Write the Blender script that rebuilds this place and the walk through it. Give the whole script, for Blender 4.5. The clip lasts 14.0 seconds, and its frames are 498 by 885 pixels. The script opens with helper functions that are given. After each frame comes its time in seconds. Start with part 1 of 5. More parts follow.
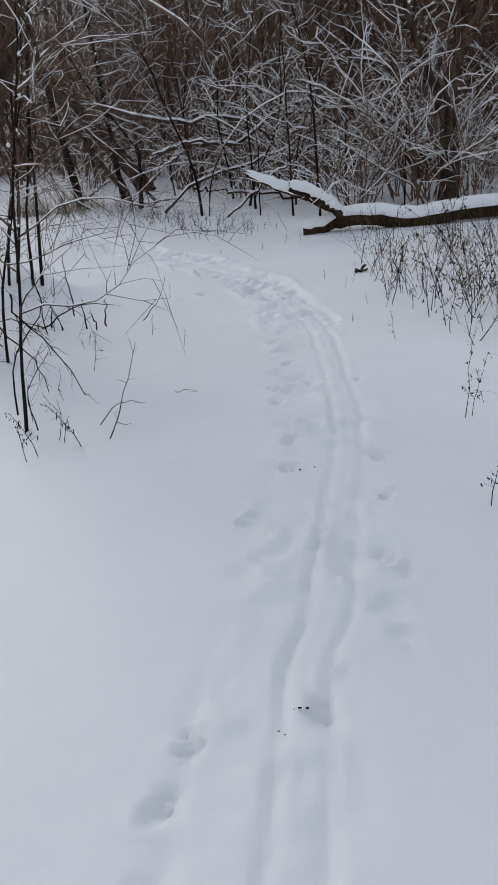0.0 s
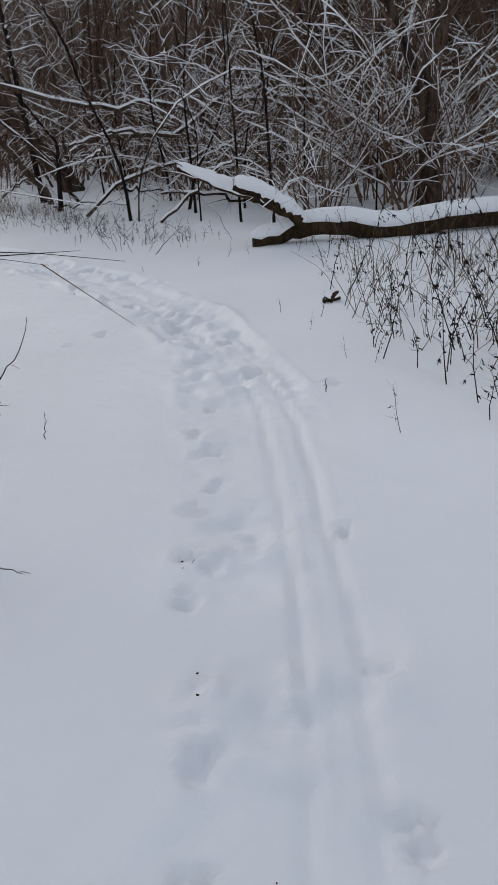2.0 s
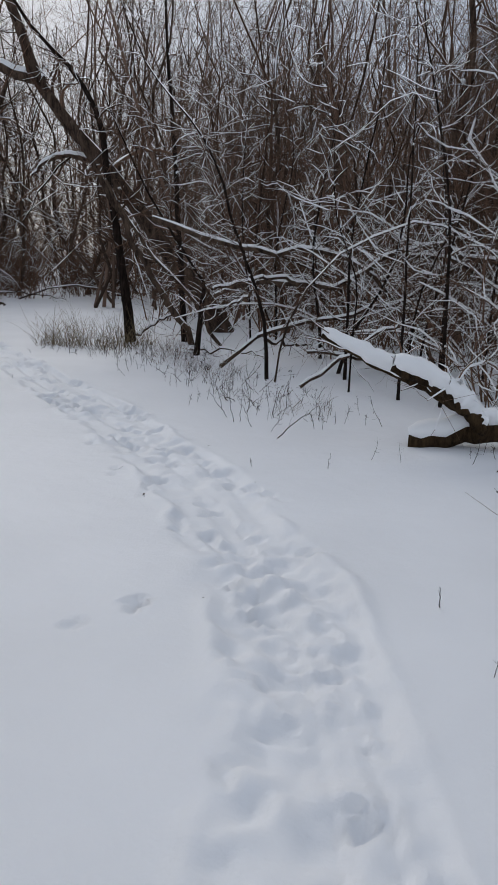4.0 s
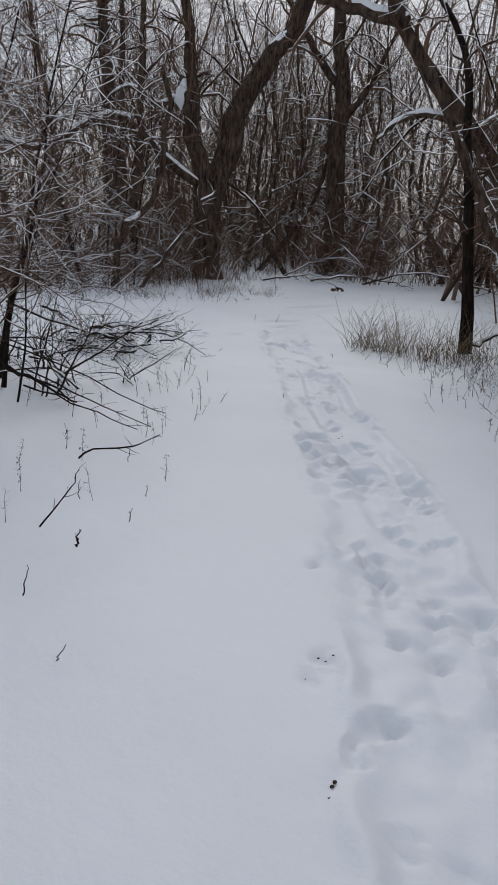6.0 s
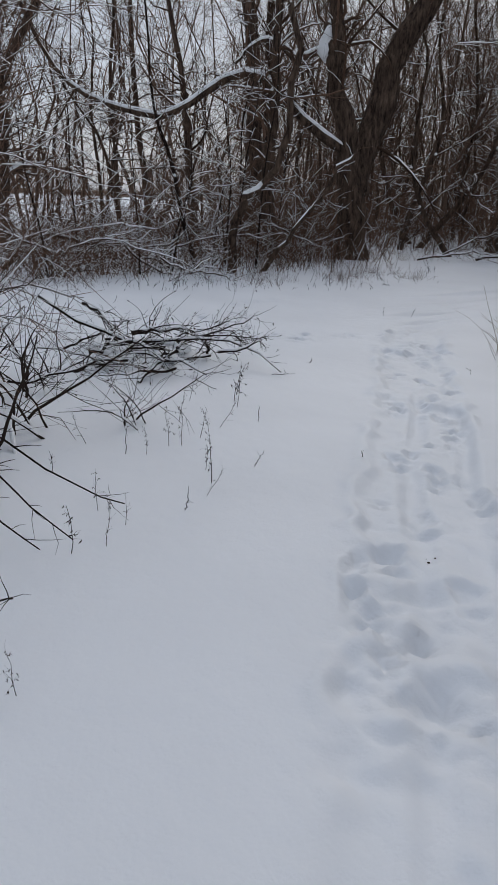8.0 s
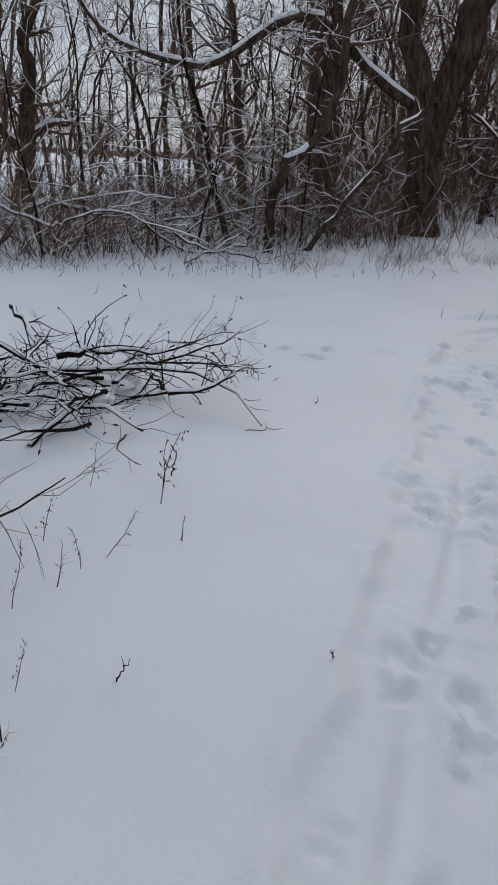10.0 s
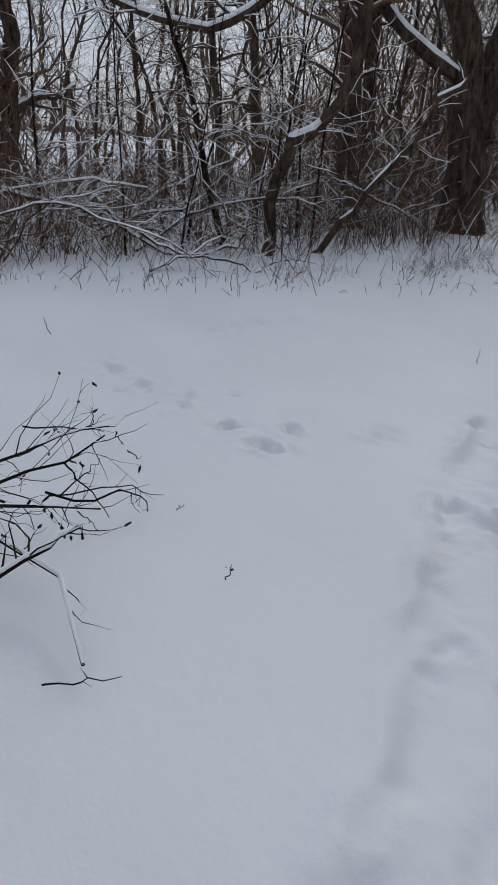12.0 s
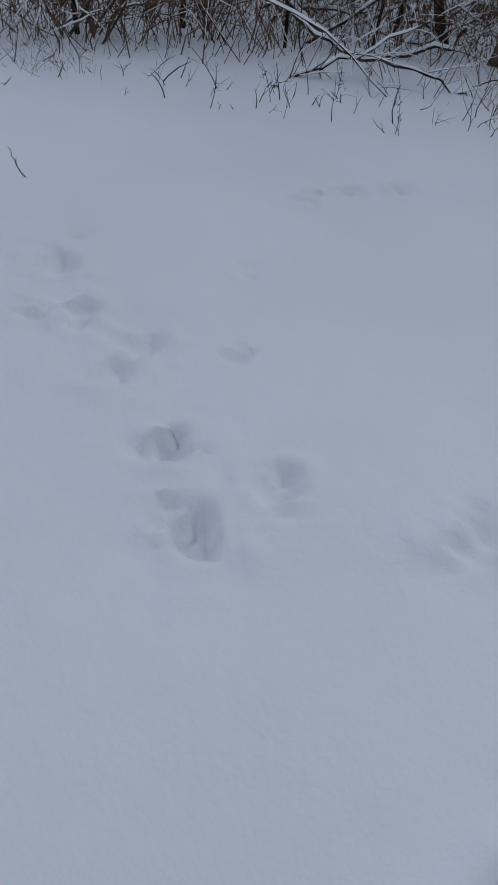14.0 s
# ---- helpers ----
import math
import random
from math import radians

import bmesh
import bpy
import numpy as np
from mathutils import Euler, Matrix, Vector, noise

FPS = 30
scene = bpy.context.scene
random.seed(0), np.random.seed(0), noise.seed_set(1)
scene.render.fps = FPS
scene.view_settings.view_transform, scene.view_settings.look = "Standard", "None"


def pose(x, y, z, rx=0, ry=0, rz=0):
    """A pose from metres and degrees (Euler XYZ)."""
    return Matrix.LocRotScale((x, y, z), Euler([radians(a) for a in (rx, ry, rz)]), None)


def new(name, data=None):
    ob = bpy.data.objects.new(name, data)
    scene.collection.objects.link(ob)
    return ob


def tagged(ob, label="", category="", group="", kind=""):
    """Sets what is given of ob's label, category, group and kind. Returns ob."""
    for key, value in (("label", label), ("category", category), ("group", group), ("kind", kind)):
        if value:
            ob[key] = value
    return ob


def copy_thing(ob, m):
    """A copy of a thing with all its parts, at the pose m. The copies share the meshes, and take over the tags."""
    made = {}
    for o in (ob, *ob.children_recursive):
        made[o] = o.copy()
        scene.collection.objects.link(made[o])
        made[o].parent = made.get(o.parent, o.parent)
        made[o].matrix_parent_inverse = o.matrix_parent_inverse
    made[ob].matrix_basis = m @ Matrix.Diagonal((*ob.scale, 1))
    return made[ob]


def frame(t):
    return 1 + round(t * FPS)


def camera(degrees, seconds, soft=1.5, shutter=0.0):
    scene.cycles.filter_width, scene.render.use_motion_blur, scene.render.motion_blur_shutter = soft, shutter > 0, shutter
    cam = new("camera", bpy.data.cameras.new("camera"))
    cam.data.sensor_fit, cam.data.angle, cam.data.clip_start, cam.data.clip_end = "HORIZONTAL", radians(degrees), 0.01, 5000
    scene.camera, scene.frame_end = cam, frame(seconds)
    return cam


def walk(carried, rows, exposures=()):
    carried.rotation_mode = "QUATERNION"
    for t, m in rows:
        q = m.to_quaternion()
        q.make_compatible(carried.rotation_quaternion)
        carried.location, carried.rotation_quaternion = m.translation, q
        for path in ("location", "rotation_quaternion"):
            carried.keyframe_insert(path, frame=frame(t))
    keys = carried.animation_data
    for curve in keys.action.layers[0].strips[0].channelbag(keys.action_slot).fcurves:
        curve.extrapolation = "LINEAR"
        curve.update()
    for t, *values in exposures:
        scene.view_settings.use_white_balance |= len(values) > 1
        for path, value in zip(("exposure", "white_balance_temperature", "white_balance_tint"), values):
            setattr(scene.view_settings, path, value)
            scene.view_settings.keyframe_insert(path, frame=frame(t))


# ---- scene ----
# A snowy footpath that bends through a bare winter wood, under an overcast sky.

# ---------------------------------------------------------------- camera
cam = camera(36.86, 14.0)
PATH = [
    (0, -0.015, 0.009, 1.539, 66.270, 4.530, 3.225),
    (0.5, -0.032, 0.516, 1.445, 65.862, 4.220, -0.385),
    (1, -0.014, 1.073, 1.374, 65.721, 6.228, -2.484),
    (1.5, 0.022, 1.698, 1.295, 65.382, 5.588, -2.147),
    (2, 0.052, 2.317, 1.247, 66.456, 3.536, -0.010),
    (2.2, 0.086, 2.586, 1.208, 68.476, 2.401, 2.782),
    (4.3, -0.014, 4.887, 1.329, 76.750, -2.785, 16.726),
    (4.5, -0.057, 5.161, 1.329, 76.378, -2.403, 21.294),
    (5, -0.252, 5.809, 1.349, 75.807, -2.705, 27.315),
    (5.5, -0.461, 6.419, 1.361, 75.294, -3.092, 31.798),
    (6, -0.669, 7.029, 1.362, 74.161, -3.962, 39.924),
    (6.5, -0.962, 7.592, 1.332, 73.198, -2.694, 47.490),
    (7, -1.205, 8.183, 1.297, 72.713, -2.455, 51.322),
    (7.5, -1.467, 8.722, 1.307, 72.197, -2.264, 52.509),
    (8, -1.758, 9.255, 1.312, 71.883, -2.231, 52.843),
    (8.5, -2.043, 9.739, 1.322, 70.632, -3.085, 54.809),
    (9, -2.376, 10.131, 1.321, 70.206, -3.082, 55.678),
    (9.2, -2.505, 10.285, 1.315, 70.037, -3.002, 56.473),
    (11.3, -3.986, 11.889, 1.372, 68.582, -2.623, 59.673),
    (11.5, -4.150, 12.049, 1.369, 68.508, -2.728, 59.755),
    (12, -4.523, 12.476, 1.325, 67.902, -3.267, 62.153),
    (12.5, -4.909, 12.861, 1.277, 67.169, -4.836, 64.153),
    (13, -5.325, 13.242, 1.222, 65.770, -4.248, 68.365),
    (13.5, -5.728, 13.643, 1.188, 62.212, -4.474, 73.836),
    (14, -6.147, 13.996, 1.130, 52.628, -4.639, 82.325),
]
walk(cam, [(t, pose(*row)) for t, *row in PATH],
     exposures=[(0, 0.06, 6500, 10), (2.2, 0.05, 6500, 10), (4.3, 0.05, 6500, 10), (9.2, 0.04, 6400, 10), (11.3, 0.03, 6350, 10), (13.0, -0.03, 6250, 10), (14.0, -0.15, 5950, 10)])

# ---------------------------------------------------------------- light
world = bpy.data.worlds.new("overcast_sky")
scene.world = world
world.use_nodes = True
wt = world.node_tree
sky = wt.nodes.new("ShaderNodeTexSky")
sky.sky_type = "NISHITA"
sky.sun_disc = False
sky.sun_elevation, sky.sun_rotation = radians(32), radians(325)
sky.air_density, sky.dust_density, sky.ozone_density = 1.0, 2.0, 1.0
# a closed, slightly uneven layer of cloud lets little of the clear sky through
thin = wt.nodes.new("ShaderNodeVectorMath")
thin.operation = "SCALE"
thin.inputs["Scale"].default_value = 0.1
cloud = wt.nodes.new("ShaderNodeTexNoise")
cloud.inputs["Scale"].default_value, cloud.inputs["Detail"].default_value = 2.2, 5.0
layer = wt.nodes.new("ShaderNodeValToRGB")
layer.color_ramp.elements[0].position, layer.color_ramp.elements[0].color = 0.3, (0.40, 0.445, 0.525, 1)
layer.color_ramp.elements[1].position, layer.color_ramp.elements[1].color = 0.7, (0.54, 0.585, 0.665, 1)
cover = wt.nodes.new("ShaderNodeMixRGB")
cover.inputs[0].default_value = 0.85
wt.links.new(sky.outputs[0], thin.inputs[0])
wt.links.new(wt.nodes.new("ShaderNodeTexCoord").outputs["Generated"], cloud.inputs["Vector"])
wt.links.new(cloud.outputs[0], layer.inputs[0])
wt.links.new(thin.outputs[0], cover.inputs[1])
wt.links.new(layer.outputs[0], cover.inputs[2])
wt.links.new(cover.outputs[0], wt.nodes["Background"].inputs[0])
wt.nodes["Background"].inputs[1].default_value = 1.0
sun = new("sun", bpy.data.lights.new("sun", "SUN"))
sun.data.energy, sun.data.angle, sun.data.color = 0.85, radians(28), (1.0, 0.96, 0.9)
sun.matrix_world = pose(0, 0, 30, 58, 0, 215)

# ---------------------------------------------------------------- materials
def material(name):
    mat = bpy.data.materials.new(name)
    mat.use_nodes = True
    nt = mat.node_tree
    return mat, nt, nt.nodes["Principled BSDF"]


def node(nt, kind, **inputs):
    n = nt.nodes.new(kind)
    for key, value in inputs.items():
        n.inputs[key.replace("_", " ")].default_value = value
    return n


def ramp(nt, source, stops):
    n = nt.nodes.new("ShaderNodeValToRGB")
    while len(n.color_ramp.elements) < len(stops):
        n.color_ramp.elements.new(0.5)
    for e, (place, colour) in zip(n.color_ramp.elements, stops):
        e.position, e.color = place, (*colour, 1)
    nt.links.new(source, n.inputs[0])
    return n


def bump(nt, bsdf, source, strength, distance):
    n = node(nt, "ShaderNodeBump", Strength=strength, Distance=distance)
    nt.links.new(source, n.inputs["Height"])
    nt.links.new(n.outputs[0], bsdf.inputs["Normal"])


def coords(nt, scale):
    tc, mp = nt.nodes.new("ShaderNodeTexCoord"), nt.nodes.new("ShaderNodeMapping")
    mp.inputs["Scale"].default_value = scale
    nt.links.new(tc.outputs["Object"], mp.inputs[0])
    return mp.outputs[0]


def snow_material(name, tint=(0.86, 0.87, 0.89)):
    mat, nt, b = material(name)
    at = coords(nt, (1, 1, 1))
    big = node(nt, "ShaderNodeTexNoise", Scale=1.1, Detail=4.0)
    fine = node(nt, "ShaderNodeTexNoise", Scale=70.0, Detail=5.0, Roughness=0.65)
    soft = node(nt, "ShaderNodeTexNoise", Scale=9.0, Detail=4.0)
    for n in (big, fine, soft):
        nt.links.new(at, n.inputs["Vector"])
    c = ramp(nt, big.outputs[0], [(0.3, tuple(v * 0.95 for v in tint)), (0.7, tint)])
    nt.links.new(c.outputs[0], b.inputs["Base Color"])
    b.inputs["Roughness"].default_value = 0.6
    b.inputs["Specular IOR Level"].default_value = 0.6
    mix = nt.nodes.new("ShaderNodeMath")
    mix.operation = "MULTIPLY_ADD"
    mix.inputs[1].default_value = 0.3
    nt.links.new(fine.outputs[0], mix.inputs[0])
    nt.links.new(soft.outputs[0], mix.inputs[2])
    bump(nt, b, mix.outputs[0], 0.35, 0.02)
    return mat


def bark_material(name, dark, light, streak=14.0):
    """Furrowed bark."""
    mat, nt, b = material(name)
    furrow = node(nt, "ShaderNodeTexNoise", Scale=streak, Detail=6.0, Roughness=0.7)
    nt.links.new(coords(nt, (1, 1, 0.22)), furrow.inputs["Vector"])
    patch = node(nt, "ShaderNodeTexNoise", Scale=2.3, Detail=3.0)
    nt.links.new(coords(nt, (1, 1, 1)), patch.inputs["Vector"])
    c = ramp(nt, furrow.outputs[0], [(0.34, dark), (0.68, light)])
    lich = ramp(nt, patch.outputs[0], [(0.4, (0.75, 0.72, 0.7)), (0.7, (1.15, 1.13, 1.08))])
    mul = nt.nodes.new("ShaderNodeMixRGB")
    mul.blend_type = "MULTIPLY"
    mul.inputs[0].default_value = 1.0
    nt.links.new(c.outputs[0], mul.inputs[1])
    nt.links.new(lich.outputs[0], mul.inputs[2])
    nt.links.new(mul.outputs[0], b.inputs["Base Color"])
    b.inputs["Roughness"].default_value = 0.85
    b.inputs["Specular IOR Level"].default_value = 0.08
    bump(nt, b, furrow.outputs[0], 1.0, 0.06)
    return mat


def stalk_material(name, dark, light):
    mat, nt, b = material(name)
    info = nt.nodes.new("ShaderNodeNewGeometry")
    c = ramp(nt, info.outputs["Random Per Island"], [(0.0, dark), (1.0, light)])
    grain = node(nt, "ShaderNodeTexNoise", Scale=60.0, Detail=3.0)
    nt.links.new(coords(nt, (1, 1, 0.3)), grain.inputs["Vector"])
    g = ramp(nt, grain.outputs[0], [(0.35, (0.7, 0.7, 0.7)), (0.65, (1.1, 1.1, 1.1))])
    mul = nt.nodes.new("ShaderNodeMixRGB")
    mul.blend_type = "MULTIPLY"
    mul.inputs[0].default_value = 1.0
    nt.links.new(c.outputs[0], mul.inputs[1])
    nt.links.new(g.outputs[0], mul.inputs[2])
    nt.links.new(mul.outputs[0], b.inputs["Base Color"])
    b.inputs["Roughness"].default_value = 0.8
    b.inputs["Specular IOR Level"].default_value = 0.08
    bump(nt, b, grain.outputs[0], 0.4, 0.003)
    return mat


SNOW = snow_material("settled_snow")
CAP = snow_material("branch_snow", (0.95, 0.95, 0.95))
BARK = bark_material("dark_bark", (0.022, 0.015, 0.012), (0.17, 0.12, 0.09))
WET_BARK = bark_material("wet_black_bark", (0.01, 0.007, 0.006), (0.05, 0.035, 0.028), 26.0)
LOG_BARK = bark_material("log_bark", (0.02, 0.013, 0.008), (0.1, 0.064, 0.034), 24.0)
TWIG = stalk_material("twig_bark", (0.038, 0.023, 0.0155), (0.225, 0.137, 0.095))
THICKET = stalk_material("thicket_bark", (0.055, 0.032, 0.022), (0.27, 0.165, 0.112))
WEED = stalk_material("dead_weed", (0.014, 0.01, 0.008), (0.055, 0.038, 0.028))
GRASS = stalk_material("dry_grass", (0.12, 0.085, 0.05), (0.3, 0.23, 0.14))
FAR_WOOD = stalk_material("far_wood", (0.065, 0.044, 0.032), (0.25, 0.165, 0.122))

# ---------------------------------------------------------------- shape helpers
rng = np.random.default_rng(7)


def spline(points, n):
    """A smooth line of n points through the given ones."""
    p = np.asarray(points, float)
    p = np.vstack([2 * p[0] - p[1], p, 2 * p[-1] - p[-2]])
    at = np.linspace(0, len(p) - 3 - 1e-6, n)
    i = at.astype(int)
    f = (at - i)[:, None]
    a, b, c, d = p[i], p[i + 1], p[i + 2], p[i + 3]
    return 0.5 * (2 * b + (c - a) * f + (2 * a - 5 * b + 4 * c - d) * f ** 2 + (3 * b - a - 3 * c + d) * f ** 3)


def tubes(P, R, sides, rough=0.0, flat=1.0):
    """Round stems along the lines P (lines, points, 3) of radii R. Gives vertices and quads."""
    P, R = np.asarray(P, float), np.asarray(R, float)
    if P.ndim == 2:
        P, R = P[None], R[None]
    M, N, _ = P.shape
    D = np.gradient(P, axis=1)
    D /= np.linalg.norm(D, axis=2, keepdims=True) + 1e-12
    ref = np.zeros((M, 1, 3))
    steep = np.abs(D[:, :, 2]).mean(1) > 0.7
    ref[steep, 0, 0] = 1
    ref[~steep, 0, 2] = 1
    U = np.cross(D, ref)
    U /= np.linalg.norm(U, axis=2, keepdims=True) + 1e-12
    V = np.cross(U, D)
    a = np.arange(sides) / sides * 2 * np.pi
    r = R[:, :, None] * (1 + rough * (rng.random((M, N, sides)) - 0.5))
    ring = P[:, :, None] + r[..., None] * (np.cos(a)[:, None] * U[:, :, None] + flat * np.sin(a)[:, None] * V[:, :, None])
    k = np.arange(M * N * sides).reshape(M, N, sides)
    lo, hi = k[:, :-1], k[:, 1:]
    F = np.stack([lo, np.roll(lo, -1, 2), np.roll(hi, -1, 2), hi], -1).reshape(-1, 4)
    return ring.reshape(-1, 3), F


def join(*meshes):
    V, F, n = [], [], 0
    for v, f in meshes:
        V.append(v)
        F.append(f + n)
        n += len(v)
    return np.concatenate(V), np.concatenate(F)


def mesh_of(name, vf, mat, smooth=True):
    V, F = vf
    me = bpy.data.meshes.new(name)
    me.vertices.add(len(V))
    me.vertices.foreach_set("co", np.ascontiguousarray(V, np.float32).ravel())
    me.loops.add(F.size)
    me.loops.foreach_set("vertex_index", np.ascontiguousarray(F, np.int32).ravel())
    me.polygons.add(len(F))
    me.polygons.foreach_set("loop_start", np.arange(0, F.size, F.shape[1], dtype=np.int32))
    me.update(calc_edges=True)
    me.polygons.foreach_set("use_smooth", np.full(len(F), smooth))
    me.materials.append(mat)
    return me


def part(name, vf, mat, parent, label=""):
    ob = new(name, mesh_of(name, vf, mat))
    ob.parent = parent
    return tagged(ob, label)


def thing(name, label, category, group="", kind="", at=(0, 0, 0)):
    ob = new(name)
    ob.empty_display_size = 0.2
    ob.location = at
    return tagged(ob, label, category, group, kind)


def sprout(P, R, count, length, spread, lift, n=6, t0=0.25, t1=1.0, ratio=0.55, wob=0.18, tip=0.3, rmax=9.0, rmin=0.0016, floor=0.02):
    """Side shoots from the lines P: count of them, length (low, high), spread in degrees from the parent, lift: upward pull."""
    M, N, _ = P.shape
    who = rng.integers(0, M, count)
    t = (t0 + (t1 - t0) * rng.random(count)) * (N - 1.001)
    i = t.astype(int)
    f = (t - i)[:, None]
    a, b = P[who, i], P[who, i + 1]
    base, d = a * (1 - f) + b * f, b - a
    d /= np.linalg.norm(d, axis=1, keepdims=True) + 1e-12
    r0 = np.clip((R[who, i] * (1 - f[:, 0]) + R[who, i + 1] * f[:, 0]) * ratio * rng.uniform(0.7, 1.15, count), rmin, rmax)
    side = rng.normal(size=(count, 3))
    side -= (side * d).sum(1, keepdims=True) * d
    side /= np.linalg.norm(side, axis=1, keepdims=True)
    ang = np.radians(rng.uniform(*spread, count))[:, None]
    way = np.cos(ang) * d + np.sin(ang) * side
    L = rng.uniform(*length, count)[:, None] * (1.15 - 0.5 * t[:, None] / N)
    Q = np.empty((count, n, 3))
    Q[:, 0] = base
    bend = rng.normal(size=(count, 3)) * wob * 0.6
    for s in range(1, n):
        way = way + bend + rng.normal(size=(count, 3)) * wob + np.array([0, 0, lift])
        way /= np.linalg.norm(way, axis=1, keepdims=True)
        Q[:, s] = Q[:, s - 1] + way * L / (n - 1)
    Q[:, 1:, 2] = np.maximum(Q[:, 1:, 2], floor)
    return Q, r0[:, None] * np.linspace(1, tip, n)[None]


def snow_on(P, R, sides=5, amount=1.0, thick=0.006, keep=0.75):
    """Snow lying along the upper side of the lines, thick where they are level and gone where they are steep."""
    D = np.gradient(P, axis=1)
    D /= np.linalg.norm(D, axis=2, keepdims=True) + 1e-12
    level = np.clip((0.95 - np.abs(D[:, :, 2])) * 2.6, 0, 1)
    M, N = R.shape
    raw = rng.random((M, N))
    for _ in range(2):
        raw[:, 1:-1] = (raw[:, :-2] + 2 * raw[:, 1:-1] + raw[:, 2:]) / 4
    lumps = np.clip((raw - (1 - keep) * 0.75) * 5, 0, 1)
    k = level * lumps * amount
    k[:, 0] *= 0.4
    k[:, -1] *= 0.3
    Q = P.copy()
    Q[:, :, 2] += np.where(k > 0.05, R * 0.78 + thick * 0.45 * k, 0)
    return tubes(Q, np.where(k > 0.05, (R * 0.64 + thick) * np.sqrt(k), R * 0.3), sides)


def level_of(x, y):
    """Height of the snow away from the trodden line."""
    return (0.035 * np.sin(0.7 * x + 1.3 * np.sin(0.31 * y)) * np.cos(0.53 * y + 0.8)
            + 0.012 * np.sin(2.3 * x + 0.7 * y) + 0.01 * np.sin(1.9 * y - 1.4 * x + 1.0))


TRACK = spline([(-0.2, -3), (-0.18, 1.3), (-0.06, 2.2), (0.03, 3.3), (0.05, 4.5), (-0.03, 5.65), (-0.3, 6.9), (-0.62, 7.65), (-1.2, 8.75), (-1.88, 9.65),
                (-2.75, 10.75), (-4.0, 12.1), (-5.05, 13.3), (-5.95, 14.3), (-6.75, 15.2), (-7.9, 16.9), (-9.0, 19.3), (-9.7, 22), (-9.2, 25), (-7.4, 28.5)], 460)


def off_track(x, y):
    q = np.stack([np.asarray(x, float).ravel(), np.asarray(y, float).ravel()], 1)
    d = np.full(len(q), 1e9)
    for c in TRACK[::6]:
        d = np.minimum(d, np.hypot(*(q - c).T))
    return d.reshape(np.shape(x))


def ground_z(x, y):
    x, y = np.asarray(x, float), np.asarray(y, float)
    d = off_track(x, y)
    s = np.clip((d - 1.3) / 2.2, 0, 1)
    bank = 0.1 * (1 - 0.9 / (1 + np.exp(-(x + 1) / 0.5)) / (1 + np.exp((y - 12.8) / 0.6)))
    mound = 0.42 * np.exp(-((x + 2.75) ** 2 + (y - 6.75) ** 2) / 0.45)
    mound = mound + 0.1 * np.exp(-((x + 7.0) ** 2 + (y - 12.2) ** 2) / 0.4)
    return level_of(x, y) * np.clip(d / 2, 0.25, 1) + bank * s * s * (3 - 2 * s) + mound


def inside(x, y, poly):
    x, y = np.asarray(x), np.asarray(y)
    hit = np.zeros(x.shape, bool)
    for (x0, y0), (x1, y1) in zip(poly, poly[1:] + poly[:1]):
        cross = (y0 > y) != (y1 > y)
        hit ^= cross & (x < (x1 - x0) * (y - y0) / (y1 - y0 + 1e-12) + x0)
    return hit


def scatter(poly, count, gap=0.0):
    """Random places in a polygon, at least gap apart."""
    xs, ys = [p[0] for p in poly], [p[1] for p in poly]
    out = []
    for _ in range(count * 40):
        x, y = rng.uniform(min(xs), max(xs)), rng.uniform(min(ys), max(ys))
        if inside(np.array(x), np.array(y), poly) and all(abs(x - a) + abs(y - b) > gap for a, b in out[-80:]):
            out.append((x, y))
            if len(out) == count:
                break
    return out


def put(ob, x, y, turn=0.0, size=1.0, tilt=(0, 0), sink=0.03):
    m = Matrix.LocRotScale((x, y, float(ground_z(x, y)) - sink), Euler((radians(tilt[0]), radians(tilt[1]), radians(turn))), (size,) * 3)
    return copy_thing(ob, m)


# ---------------------------------------------------------------- ground
def axis(lo, hi, step, far):
    fine = np.arange(lo, hi + step / 2, step)
    out = step * 1.35 ** np.arange(1, 60)
    out = np.cumsum(out)
    out = out[out < far]
    return np.concatenate([lo - out[::-1], fine, hi + out])


gx, gy = axis(-9.4, 0.7, 0.022, 2500), axis(1.0, 15.4, 0.022, 2500)
GX, GY = np.meshgrid(gx, gy)
near = np.hypot(GX + 5, GY - 10) < 60
GZ = np.zeros_like(GX)
GZ[near] = ground_z(GX[near], GY[near])
GZ[~near] = 0.1


def dent(x, y, turn, length, width, depth, rim=0.25):
    """A print pressed into the snow: an oval hollow with a soft raised rim."""
    r = max(length, width) * 1.3
    i0, i1 = np.searchsorted(gx, [x - r, x + r])
    j0, j1 = np.searchsorted(gy, [y - r, y + r])
    if i1 - i0 < 3 or j1 - j0 < 3:
        return
    sx, sy = GX[j0:j1, i0:i1] - x, GY[j0:j1, i0:i1] - y
    c, s = math.cos(turn), math.sin(turn)
    u, v = (sx * c + sy * s) / (length / 2), (-sx * s + sy * c) / (width / 2)
    a, (f, g, h) = np.arctan2(v, u), rng.uniform(0, 6.3, 3)
    q = np.sqrt(u * u + v * v) * (1 + 0.16 * np.sin(2 * a + f) + 0.12 * np.sin(3 * a + g) + 0.09 * np.sin(5 * a + h))
    hollow = 1 / (1 + np.exp(np.clip((q - 0.9) * 13, -50, 50)))
    GZ[j0:j1, i0:i1] += -depth * hollow + depth * rim * np.exp(-((q - 1.35) / 0.3) ** 2)


step = np.gradient(TRACK, axis=0)
step /= np.linalg.norm(step, axis=1, keepdims=True)
run = np.concatenate([[0], np.cumsum(np.linalg.norm(np.diff(TRACK, axis=0), axis=1))])
